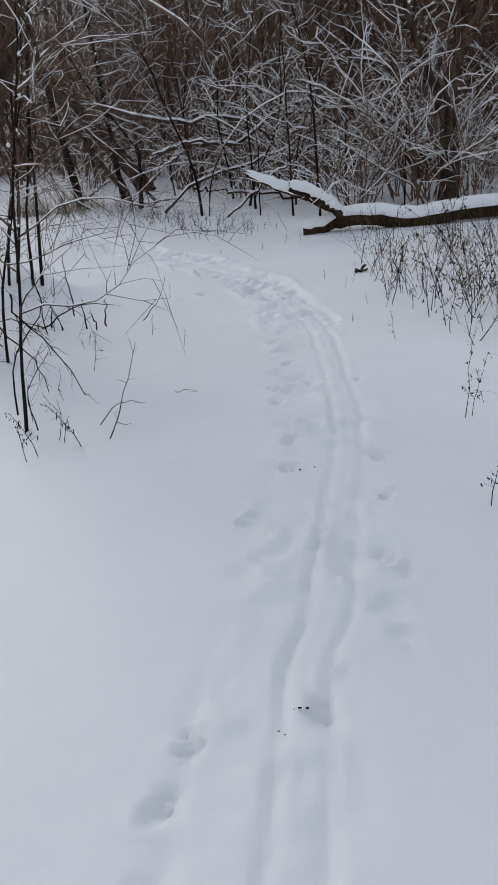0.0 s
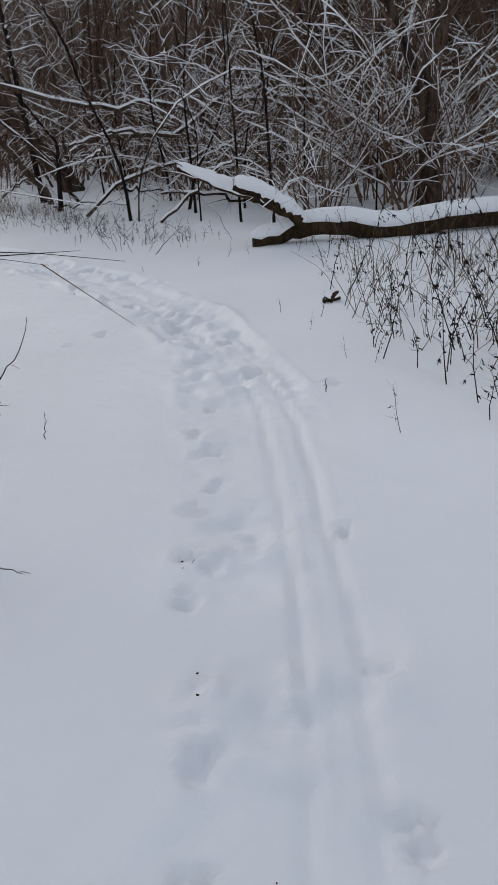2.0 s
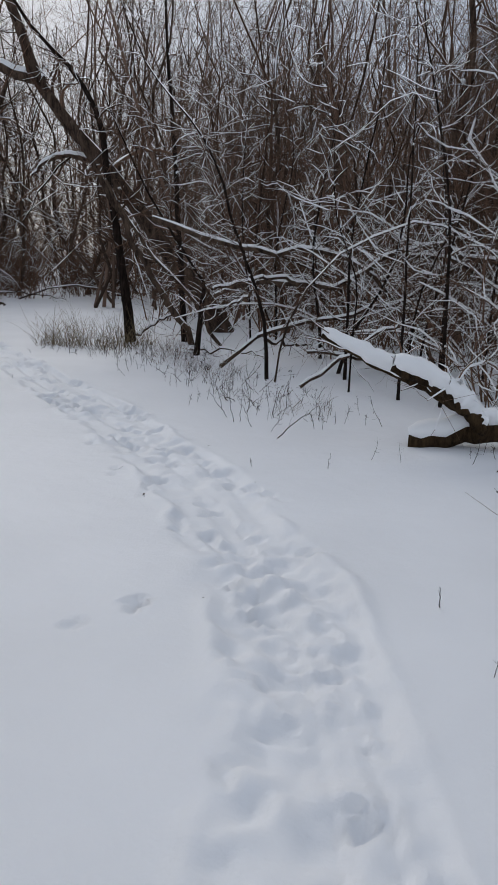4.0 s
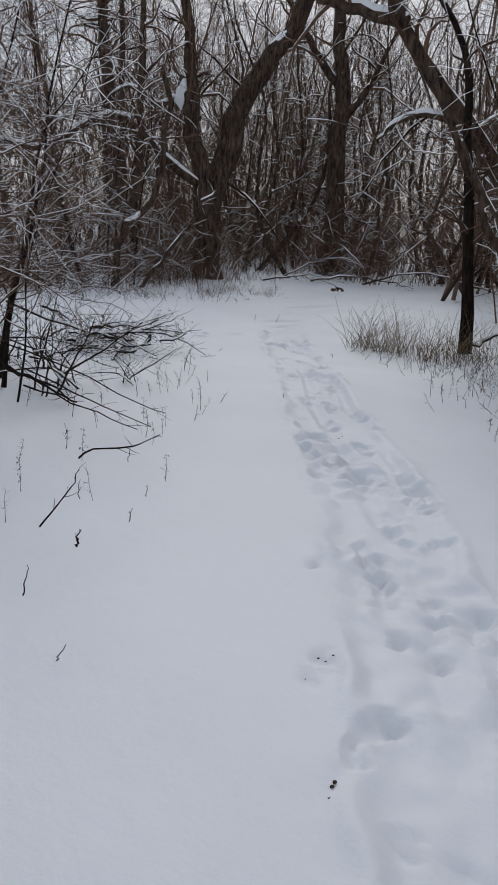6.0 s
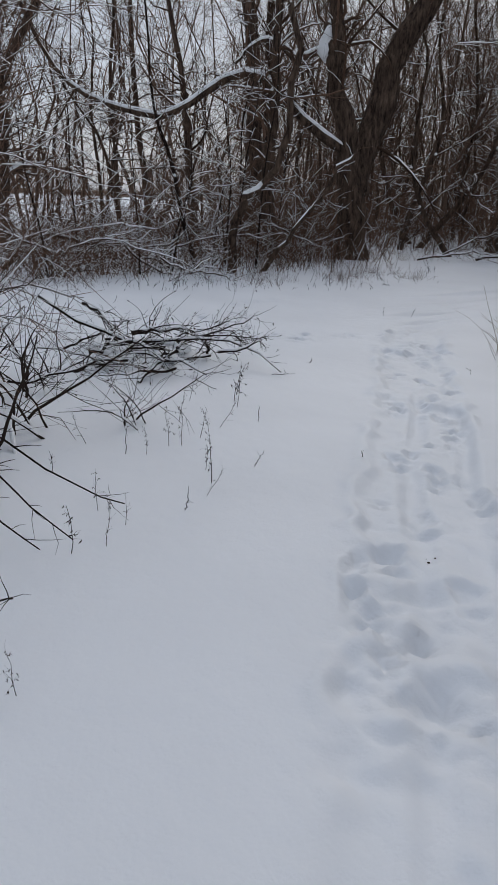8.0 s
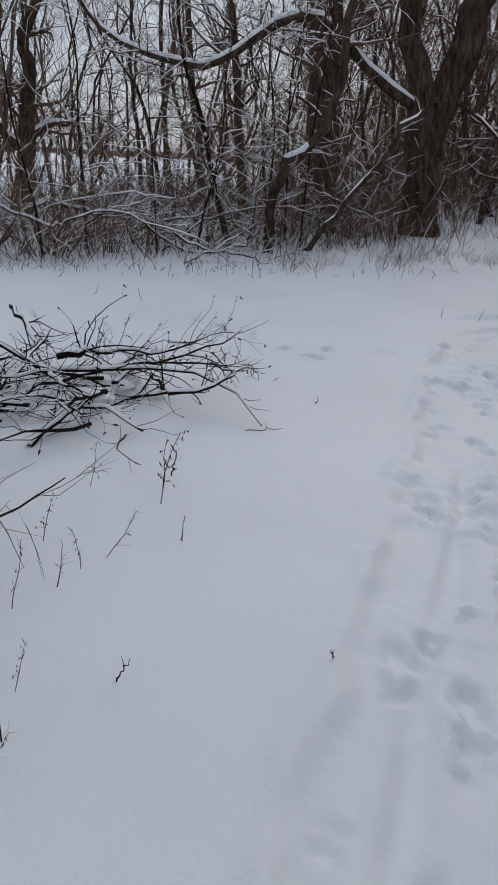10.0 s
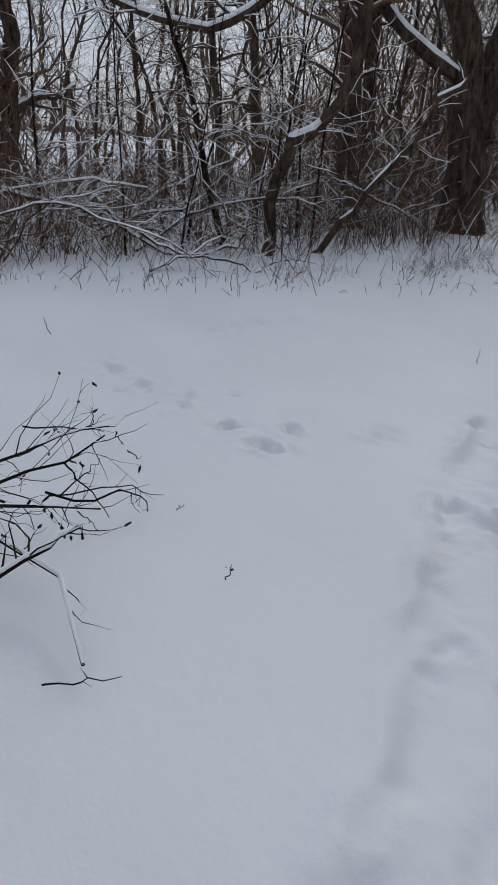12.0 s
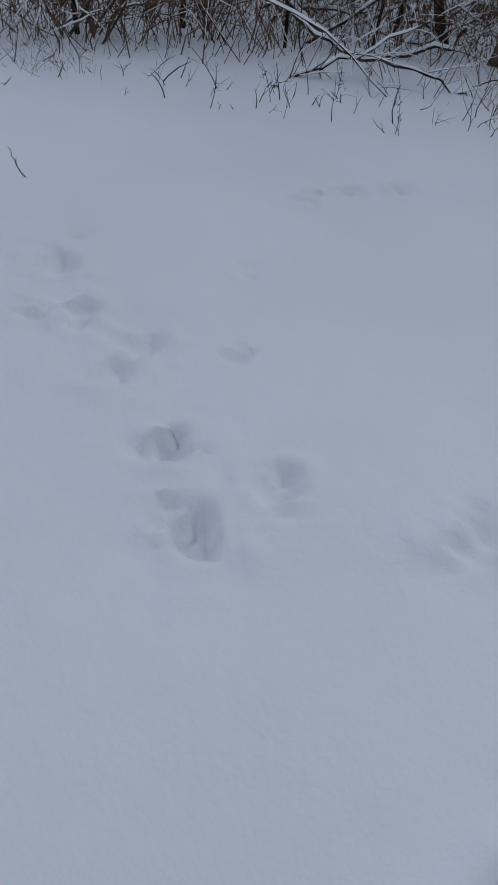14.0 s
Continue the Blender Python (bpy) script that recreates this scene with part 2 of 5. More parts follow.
# trodden strip and the drag lines that run along it
fine = (GX > -12) & (GX < 2.2) & (GY > 0.3) & (GY < 24)
px, py = GX[fine], GY[fine]
best, lat, along = np.full(len(px), 1e9), np.zeros(len(px)), np.zeros(len(px))
for c, d, s in zip(TRACK[::2], step[::2], run[::2]):
    dx, dy = px - c[0], py - c[1]
    q = np.hypot(dx, dy)
    m = q < best
    best[m], lat[m], along[m] = q[m], (dx * d[1] - dy * d[0])[m], s
def lumps_at(x, y, cell):
    """Smooth random heights, about -1 to 1, that change over one cell."""
    grid = rng.uniform(-1, 1, (160, 160))
    u, v = (x + 40) / cell, (y + 40) / cell
    i, j = np.floor(u).astype(int), np.floor(v).astype(int)
    f, g = u - i, v - j
    f, g = f * f * (3 - 2 * f), g * g * (3 - 2 * g)
    at = lambda a, b: grid[a % 160, b % 160]
    return (at(i, j) * (1 - f) + at(i + 1, j) * f) * (1 - g) + (at(i, j + 1) * (1 - f) + at(i + 1, j + 1) * f) * g


# churn: 0 where the line is two narrow ruts in smooth snow, 1 where boots and paws have trodden a broad strip
churn = np.clip((along - run[np.argmin(np.abs(TRACK[:, 1] - 5.0))]) / 3.2, 0, 1)
half = 0.25 + 0.02 * churn
ragged = lat + 0.045 * lumps_at(px, py, 0.34) + 0.03 * lumps_at(px, py, 0.13)
strip = 1 / (1 + np.exp(np.clip((np.abs(ragged) - half) / 0.022, -50, 50)))
cut = -(0.006 + 0.022 * churn) * strip
sway = 0.02 * np.sin(along * 1.1) + 0.012 * np.sin(along * 2.9 + 1)
for offset, width, depth, fade in [(0.035, 0.02, 0.023, (1 - 0.5 * churn) * np.clip(0.8 + 0.5 * lumps_at(px, py, 0.7), 0.5, 1)), (0.175, 0.02, 0.022, (1 - 0.7 * churn) * np.clip(0.7 + 0.6 * lumps_at(px, py, 0.6), 0.35, 1)), (-0.2, 0.022, 0.007, np.clip((5.4 - along) / 1.0, 0, 1)),
                                   (0.27, 0.045, 0.032, churn * np.clip(0.5 + lumps_at(px, py, 0.8), 0, 1)), (-0.02, 0.045, 0.028, churn * np.clip(0.5 + lumps_at(px, py, 0.8), 0, 1))]:
    q = (lat - offset - sway + 0.012 * lumps_at(px, py, 0.2)) / width
    cut += fade * depth * (-np.exp(-q ** 2) + 0.3 * np.exp(-((np.abs(q) - 1.5) / 0.45) ** 2))
# crumbled snow thrown up inside and along the lip of the strip
broken = np.clip(0.5 + 0.9 * lumps_at(px, py, 0.4), 0.12, 1) * (0.75 + 0.25 * churn)
rubble = broken * (0.026 * lumps_at(px, py, 0.21) + 0.034 * lumps_at(px, py, 0.105) + 0.03 * np.abs(lumps_at(px, py, 0.06)))
lip = 0.03 * (0.15 + 0.85 * churn) * np.exp(-((np.abs(ragged) - half - 0.05) / 0.04) ** 2) * np.clip(lumps_at(px, py, 0.22) + 0.35, 0, 1)
GZ[fine] += np.where(best < 1.2, cut + np.sqrt(strip) * rubble + lip, 0)
GZ[fine] += 0.004 * lumps_at(px, py, 0.6) + 0.0012 * lumps_at(px, py, 0.16)


def boot(x, y, turn, deep):
    """A boot print: sole and heel, dragged a little, with snow pushed up at the toe."""
    c, s = math.cos(turn), math.sin(turn)
    dent(x + 0.06 * c, y + 0.06 * s, turn, 0.17, 0.1, deep)
    dent(x - 0.09 * c, y - 0.09 * s, turn, 0.1, 0.085, deep * 0.9)
    dent(x - 0.2 * c, y - 0.2 * s, turn, 0.2, 0.06, deep * 0.35, 0.1)


def paw(x, y, turn, deep):
    """A paw print: a pad and four toes."""
    c, s = math.cos(turn), math.sin(turn)
    dent(x, y, turn, 0.075, 0.07, deep)
    for u, v in [(0.05, -0.03), (0.062, -0.01), (0.062, 0.012), (0.05, 0.032)]:
        dent(x + u * c - v * s, y + u * s + v * c, turn, 0.034, 0.026, deep * 0.8, 0.1)


walked = 0.6
while walked < run[-1] - 1:
    i = int(np.searchsorted(run, walked))
    rough = float(np.clip((TRACK[i, 1] - 5.0) / 2.5, 0, 1))
    walked += rng.uniform(0.2, 0.34) * (1 - 0.5 * rough)
    sidew = (rng.choice([-0.2, -0.08, 0.1, 0.24]) + rng.normal() * 0.05) if rough > 0.3 else rng.choice([-0.22, -0.18, 0.27, -0.25]) + rng.normal() * 0.03
    x, y = TRACK[i, 0] + step[i, 1] * sidew, TRACK[i, 1] - step[i, 0] * sidew
    turn = math.atan2(step[i, 1], step[i, 0]) + rng.normal() * 0.25
    if rng.random() < 0.2 + 0.3 * rough:
        boot(x, y, turn, rng.uniform(0.012, 0.022) + 0.012 * rough * rng.random())
    else:
        paw(x, y, turn, rng.uniform(0.015, 0.03))
# wandering paw prints beside the line
for x, y, turn in [(0.3, 3.28, 1.6), (0.29, 4.44, 1.7), (-0.22, 4.31, 1.6), (-0.15, 3.71, 1.5), (-0.18, 5.11, 1.6), (-2.28, 9.54, 2.2), (-1.83, 8.94, 2.0), (-1.79, 8.81, 2.2), (-0.97, 7.1, 1.9), (-0.03, 1.6, 1.5), (0.42, 5.9, 1.8), (0.3, 2.3, 1.5), (-1.15, 6.85, 1.2), (-1.02, 7.1, 0.9), (-0.98, 7.05, 1.4), (-8.0, 14.3, 2.4), (-8.5, 14.4, 2.8), (-8.2, 13.7, 2.9),
                   (-7.62, 14.08, 2.6), (-7.55, 14.12, 2.6), (-7.34, 14.07, 2.8), (-7.3, 14.1, 2.2), (-8.7, 13.82, 2.7), (-7.29, 14.76, 2.4), (-7.23, 14.79, 2.4)]:
    paw(x, y, turn, rng.uniform(0.014, 0.026))


def scuff(x, y, size, height):
    """Snow stirred up round a spot."""
    m = np.hypot(GX - x, GY - y) < size * 2
    u, v = GX[m], GY[m]
    fall = np.exp(-((u - x) ** 2 + (v - y) ** 2) / size ** 2)
    GZ[m] += fall * height * (0.8 * lumps_at(u, v, 0.12) + 0.8 * np.abs(lumps_at(u, v, 0.06)) - 0.3)


for x, y, turn, deep in [(-8.2, 13.85, 2.6, 0.035), (-8.5, 13.78, 2.4, 0.03), (-7.59, 14.07, 2.7, 0.045), (-7.3, 14.13, 2.9, 0.05), (-7.43, 14.34, 2.7, 0.03), (-8.05, 14.03, 2.5, 0.03),
                         (-7.9, 13.95, 2.6, 0.03), (-7.22, 14.74, 2.4, 0.025)]:
    dent(x, y, turn, 0.13, 0.1, deep)
    scuff(x, y, 0.16, 0.03)
for x, y in [(-9.35, 15.2), (-9.3, 14.95), (-9.2, 14.75), (-9.38, 15.55), (-8.3, 16.05), (-7.9, 15.93), (-8.65, 16.14), (-9.0, 16.07), (-8.0, 15.7)]:
    paw(x, y, rng.uniform(1.8, 2.8), 0.028)
    scuff(x, y, 0.14, 0.03)
ny, nx = GX.shape
k = np.arange(ny * nx).reshape(ny, nx)
ground_faces = np.stack([k[:-1, :-1], k[:-1, 1:], k[1:, 1:], k[1:, :-1]], -1).reshape(-1, 4)
ground = new("ground", mesh_of("ground", (np.stack([GX, GY, GZ], -1).reshape(-1, 3), ground_faces), SNOW))
tagged(ground, "fresh white snow with a line of footprints", "snow", kind="structure")

# ---------------------------------------------------------------- trees
def stem(points, r0, r1, n=14, power=1.0, sides=10, rough=0.12, flare=0.0, wander=0.0):
    P = spline(points, n)
    P[1:-1] += rng.normal(size=(n - 2, 3)) * wander
    R = r0 + (r1 - r0) * np.linspace(0, 1, n) ** power
    if flare:
        R *= 1 + flare * np.exp(-np.linspace(0, 1, n) * 14)
    return P[None], R[None]


def capped(P, R):
    """The line with its two ends closed."""
    P = np.concatenate([P[:, :1], P, P[:, -1:]], 1)
    P[:, 0] -= (P[:, 2] - P[:, 1]) * 0.001
    P[:, -1] += (P[:, -2] - P[:, -3]) * 0.001
    R = np.concatenate([R[:, :1] * 0.02, R, R[:, -1:] * 0.02], 1)
    return P, R


def tree(label, points, r0, r1, limbs=(), branches=30, length=(0.8, 2.0), twigs=160, top=2.5, bark=None, snow=1.0,
         name="tree", low=0.3, group="bare trees", sides=10, lift=0.06, spread=(35, 80), fine=1.0, flare=0.1, lean=None):
    """A bare tree: trunk through the points and on upwards by top metres, given limbs (points, radius, end radius), and a crown of side shoots."""
    bark = bark or BARK
    pts = [tuple(p) for p in points]
    x, y, z = pts[0]
    base = np.array([x, y, float(ground_z(x, y)) - 0.06])
    pts[0] = tuple(base)
    if top:
        a, b = np.array(pts[-2]), np.array(pts[-1])
        d = (b - a) / np.linalg.norm(b - a) if lean is None else np.array(lean, float)
        for s in (0.5, 1.0):
            b2 = np.array(pts[-1]) + (d * 0.7 + np.array([rng.normal() * 0.15, rng.normal() * 0.15, 0.35])) * top * 0.5
            pts.append(tuple(b2))
    P, R = stem([np.array(p) - base for p in pts], r0, r1 * (0.25 if top else 1), n=18, power=1.0 if not top else 0.8, flare=flare, wander=r0 * 0.12)
    ob = thing(name, label, "tree" if name != "sapling" else "sapling", group, at=tuple(base))
    part("trunk", tubes(*capped(P, R), sides, 0.16), bark, ob)
    caps = [snow_on(P, R, 7, snow, 0.012, 0.97)]
    lines = [(P, R, 1.0)]
    for lp, a, b in limbs:
        LP, LR = stem([np.array(p) - base for p in lp], a, b * 0.7, n=20, wander=min(a * 0.15, 0.02))
        part("limb", tubes(*capped(LP, LR), 8, 0.16), bark, ob)
        caps.append(snow_on(LP, LR, 6, snow * 1.15, 0.016, 0.95))
        lines.append((LP, LR, 0.6))
    crown, total = [], sum(w for *_, w in lines)
    for LP, LR, w in lines:
        n = max(3, int(branches * w / total))
        B, BR = sprout(LP, LR, n, length, spread, lift, n=7, t0=low if w == 1.0 else 0.15, ratio=0.42, rmax=0.045, rmin=0.005, wob=0.26)
        T, TR = sprout(B, BR, int(twigs * w / total), (0.25, 0.9), (25, 70), 0.03, n=4, ratio=0.5, rmin=0.0022, wob=0.3)
        U, UR = sprout(T, TR, int(twigs * w / total * 1.2 * fine), (0.12, 0.5), (25, 60), 0.02, n=2, ratio=0.6, rmin=0.002)
        crown += [tubes(B, BR, 4), tubes(T, TR, 3), tubes(U, UR, 3)]
        if snow:
            pick = rng.random(len(B)) < 0.3
            foot, size = B[pick, 1] * 0.3 + B[pick, 0] * 0.7, np.clip(BR[pick, 0] * 2.0, 0.012, 0.045)[:, None]
            heap = foot[:, None] + np.array([0, 0, 1.0]) * (size[:, :, None] * np.array([0.1, 0.8, 1.6, 2.1])[None, :, None]) + rng.normal(size=(len(foot), 1, 3)) * 0.004
            caps.append(tubes(heap, size * np.array([0.35, 0.95, 0.7, 0.05])[None], 6, 0.3))
        caps += [snow_on(B, BR, 3, snow, 0.007, 0.5), snow_on(T[::3], TR[::3], 3, snow * 0.9, 0.005, 0.5)]
    tagged(part("crown", join(*crown), TWIG, ob), kind="stuff")
    if snow:
        tagged(part("snow", join(*caps), CAP, ob, "white snow lying along the branches"), kind="stuff")
    return ob


def bough(label, lines, bark=None, name="fallen_branch", group="fallen branches", twigs=20, snow=1.0, category="branch", thick=0.008, sides=8, wander=0.9, hold=0.8, n=14, vary=0.0):
    """A fallen limb: one or more lines (points, radius, end radius), snow on top, a few twigs."""
    base = np.array(lines[0][0][0])
    ob = thing(name, label, category, group, at=tuple(base))
    caps, shoots = [], []
    for k, (pts, a, b) in enumerate(lines):
        P, R = stem([np.array(p) - base for p in pts], a, b, n=n, wander=max(a * wander, 0.02 if wander > 0.5 else 0))
        R = R * (1 + 0.25 * vary * (rng.random(R.shape) - 0.5))
        part("stem" if k == 0 else "side_branch", tubes(*capped(P, R), sides, 0.16), bark or BARK, ob)
        caps.append(snow_on(P, R, 9, snow, thick * (1 + vary * (np.interp(np.arange(n), np.arange(0, n + 3, 3), rng.random(len(np.arange(0, n + 3, 3)))) - 0.5))[None], hold))
        if twigs:
            T, TR = sprout(P, R, twigs, (0.2, 0.7), (30, 80), 0.02, n=5, ratio=0.3, rmax=0.008, rmin=0.002, floor=0.05 - base[2])
            shoots.append(tubes(T, TR, 4))
            caps.append(snow_on(T, TR, 4, snow, 0.003, 0.5))
    if shoots:
        tagged(part("twig_spray", join(*shoots), TWIG, ob), kind="stuff")
    tagged(part("snow", join(*caps), CAP, ob, "thick white snow lying along the top"), kind="stuff")
    return ob


# the large tree where the path bends, with its forked trunk and long arching limb
old_tree = tree("large old tree with a forked trunk and snowy arching limb",
     [(-14.14, 21.60, 0.1), (-14.19, 21.54, 1.14), (-14.28, 21.41, 2.11), (-14.41, 21.25, 3.16), (-14.52, 21.10, 4.39), (-14.59, 21.01, 5.98)], 0.375, 0.17,
     limbs=[([(-14.25, 21.6, 1.5), (-14.40, 22.0, 2.5), (-14.27, 22.32, 3.48), (-14.11, 22.52, 4.53), (-13.72, 23.02, 5.56), (-13.33, 23.53, 6.4), (-13.0, 24.0, 8.5)], 0.34, 0.26),
            ([(-14.2, 21.3, 2.3), (-14.56, 20.54, 2.76), (-14.88, 20.13, 3.25), (-15.18, 19.73, 3.62), (-15.52, 19.29, 3.73), (-15.92, 18.77, 3.41), (-16.21, 18.39, 3.05), (-16.52, 17.98, 2.84), (-16.88, 17.51, 2.95), (-17.25, 17.03, 3.07), (-17.62, 16.55, 3.41), (-17.90, 16.18, 3.88), (-18.24, 15.75, 4.93)], 0.1, 0.05),
            ([(-14.45, 21.2, 4.3), (-14.75, 20.9, 4.3), (-15.1, 20.5, 4.15), (-15.4, 20.2, 4.42), (-15.7, 19.85, 4.4), (-15.95, 19.5, 4.0)], 0.08, 0.04),
            ([(-14.42, 21.2, 3.8), (-14.62, 20.95, 4.3), (-14.64, 20.95, 4.8)], 0.17, 0.15)],
     branches=46, length=(0.8, 2.4), twigs=330, top=5, low=0.35, bark=BARK, sides=14)

# snow packed on the broken stub below its fork
clump = spline([(-14.62, 20.86, 4.05), (-14.64, 20.84, 4.3), (-14.62, 20.88, 4.55), (-14.6, 20.92, 4.85)], 9) - np.array(old_tree.location)
part("snow_clump", tubes(clump, np.array([0.02, 0.07, 0.13, 0.15, 0.12, 0.13, 0.09, 0.05, 0.01]), 10, 0.5), CAP, old_tree, "white snow packed on a broken stub")

# tree on the point of the bend: a leaning trunk and its arching side limb
tree("leaning dark tree trunk with snow along its upper side",
     [(-3.5, 18.2, 0.0), (-3.91, 17.99, 0.73), (-4.28, 17.80, 1.25), (-4.73, 17.57, 1.94), (-5.26, 17.29, 2.68), (-5.76, 17.03, 3.24), (-6.18, 16.82, 3.86), (-6.43, 16.69, 4.40), (-6.72, 16.54, 5.16), (-6.93, 16.43, 5.89)], 0.19, 0.15,
     limbs=[([(-6.3, 16.75, 4.15), (-7.0, 16.6, 4.36), (-7.45, 16.5, 4.5), (-7.85, 16.35, 4.7), (-8.3, 16.2, 5.05), (-8.6, 16.1, 5.4), (-9.1, 15.9, 6.1)], 0.09, 0.046),
            ([(-5.4, 17.2, 2.8), (-5.7, 17.1, 3.0), (-6.1, 16.95, 3.03), (-6.4, 16.85, 2.92), (-6.58, 16.75, 2.7)], 0.062, 0.024)],
     branches=26, twigs=170, top=3, low=0.3)

for label, pts, r0, r1, n in [
        ("slender young tree with forked upper stem", [(-4.64, 16.31, 0.1), (-4.74, 16.26, 1.14), (-4.86, 16.20, 2.01), (-4.97, 16.14, 2.78), (-5.05, 16.10, 3.44), (-5.37, 15.94, 4.08), (-5.84, 15.69, 4.61)], 0.086, 0.045, 24),
        ("thin upright young tree with snow on its twigs", [(-3.71, 16.37, 0.1), (-3.77, 16.34, 1.03), (-3.84, 16.31, 2.19), (-3.90, 16.27, 3.28), (-3.96, 16.25, 3.98), (-4.03, 16.21, 5.32)], 0.058, 0.03, 40),
        ("thin leaning young tree with snow on its twigs", [(-1.66, 13.03, 0.1), (-1.70, 13.01, 0.67), (-1.88, 12.92, 1.28), (-2.06, 12.83, 1.77), (-2.20, 12.75, 2.29), (-2.41, 12.64, 2.70), (-2.70, 12.49, 3.04), (-2.94, 12.37, 3.38)], 0.033, 0.016, 26),
        ("short crooked young tree with a snapped top", [(-3.03, 14.72, 0.1), (-2.96, 14.75, 0.79), (-2.95, 14.76, 1.09), (-3.08, 14.69, 1.29)], 0.045, 0.022, 14),
        ("slim dark sapling in the snow", [(-5.96, 10.33, 0.1), (-5.91, 10.40, 0.60), (-5.85, 10.48, 1.00), (-5.80, 10.55, 1.44), (-5.77, 10.58, 1.74), (-5.72, 10.65, 2.03), (-5.60, 10.81, 2.31)], 0.028, 0.015, 22),
        ("dark sapling with spreading side shoots", [(-4.86, 9.60, 0.1), (-4.87, 9.58, 0.49), (-4.85, 9.60, 0.93), (-4.87, 9.58, 1.38), (-4.85, 9.60, 1.80), (-4.83, 9.63, 2.32)], 0.036, 0.023, 26),
        ("slim dark sapling in the snow", [(-5.63, 10.17, 0.1), (-5.59, 10.21, 0.62), (-5.52, 10.29, 1.04), (-5.45, 10.36, 1.48), (-5.42, 10.40, 1.72), (-5.39, 10.43, 2.19)], 0.028, 0.015, 22),
        ("dark sapling with spreading side shoots", [(-5.96, 9.97, 0.1), (-5.92, 10.01, 1.20), (-5.88, 10.06, 1.91), (-5.93, 10.00, 2.56)], 0.037, 0.029, 24),
        ("thin black stem standing in the snow", [(-1.64, 3.86, 0.05), (-1.58, 3.87, 0.40), (-1.50, 3.87, 0.83), (-1.45, 3.87, 1.25), (-1.36, 3.88, 1.63), (-1.28, 3.88, 1.96)], 0.016, 0.011, 12),
        ("thin black stem standing in the snow", [(-2.35, 6.58, 0.51), (-2.26, 6.59, 1.03), (-2.20, 6.59, 1.61), (-2.11, 6.59, 2.10), (-1.99, 6.60, 2.67)], 0.022, 0.015, 12),
        ("thin black stem standing in the snow", [(-2.53, 6.48, 0.32), (-2.42, 6.49, 0.82), (-2.34, 6.49, 1.27), (-2.28, 6.49, 1.78), (-2.17, 6.50, 2.25)], 0.022, 0.015, 12),
        ("thin black stem standing in the snow", [(-2.41, 6.52, 0.38), (-2.34, 6.52, 0.91), (-2.21, 6.53, 1.48), (-2.12, 6.53, 2.01), (-2.02, 6.54, 2.47)], 0.019, 0.014, 12),
        ("thin black stem standing in the snow", [(-2.59, 6.42, 0.19), (-2.50, 6.42, 0.74), (-2.35, 6.43, 1.28), (-2.19, 6.44, 1.90), (-2.04, 6.45, 2.47)], 0.019, 0.014, 12),
        ("thin black stem standing in the snow", [(-2.17, 5.06, 0.05), (-2.10, 5.07, 0.54), (-1.95, 5.08, 0.98), (-1.81, 5.08, 1.50), (-1.67, 5.09, 1.97)], 0.016, 0.011, 12),
        ("slim dark sapling in the snow", [(-6.4, 10.1, 0.1), (-6.35, 10.15, 0.8), (-6.2, 10.2, 1.5), (-6.15, 10.3, 2.2)], 0.024, 0.015, 22),
        ("slim dark sapling in the snow", [(-5.35, 9.55, 0.1), (-5.4, 9.55, 0.7), (-5.3, 9.6, 1.4), (-5.35, 9.65, 2.1)], 0.018, 0.012, 20),
        ("slim dark sapling in the snow", [(-6.9, 10.7, 0.1), (-6.8, 10.7, 0.9), (-6.85, 10.8, 1.7), (-6.7, 10.9, 2.4)], 0.026, 0.016, 22),
        ("slim dark sapling in the snow", [(-5.2, 10.0, 0.1), (-5.15, 10.05, 0.5), (-5.2, 10.1, 1.0), (-5.1, 10.2, 1.5)], 0.012, 0.008, 16),
        ("tall slender young tree at the wood's edge", [(-12.97, 16.69, 0.1), (-13.07, 16.46, 0.82), (-13.17, 16.27, 1.77), (-13.28, 16.05, 2.44), (-13.32, 15.96, 2.9)], 0.05, 0.035, 20)]:
    tree(label, pts, r0 * (0.72 if r0 < 0.04 else 1), r1 * (0.72 if r0 < 0.04 else 1), bark=WET_BARK, branches=int(n * 1.4), twigs=n * 9, length=(0.3, 0.9), top=1.6 if r0 < 0.04 else 2.5, name="sapling", low=0.15, group="saplings", sides=8, flare=0.1, snow=0.4)

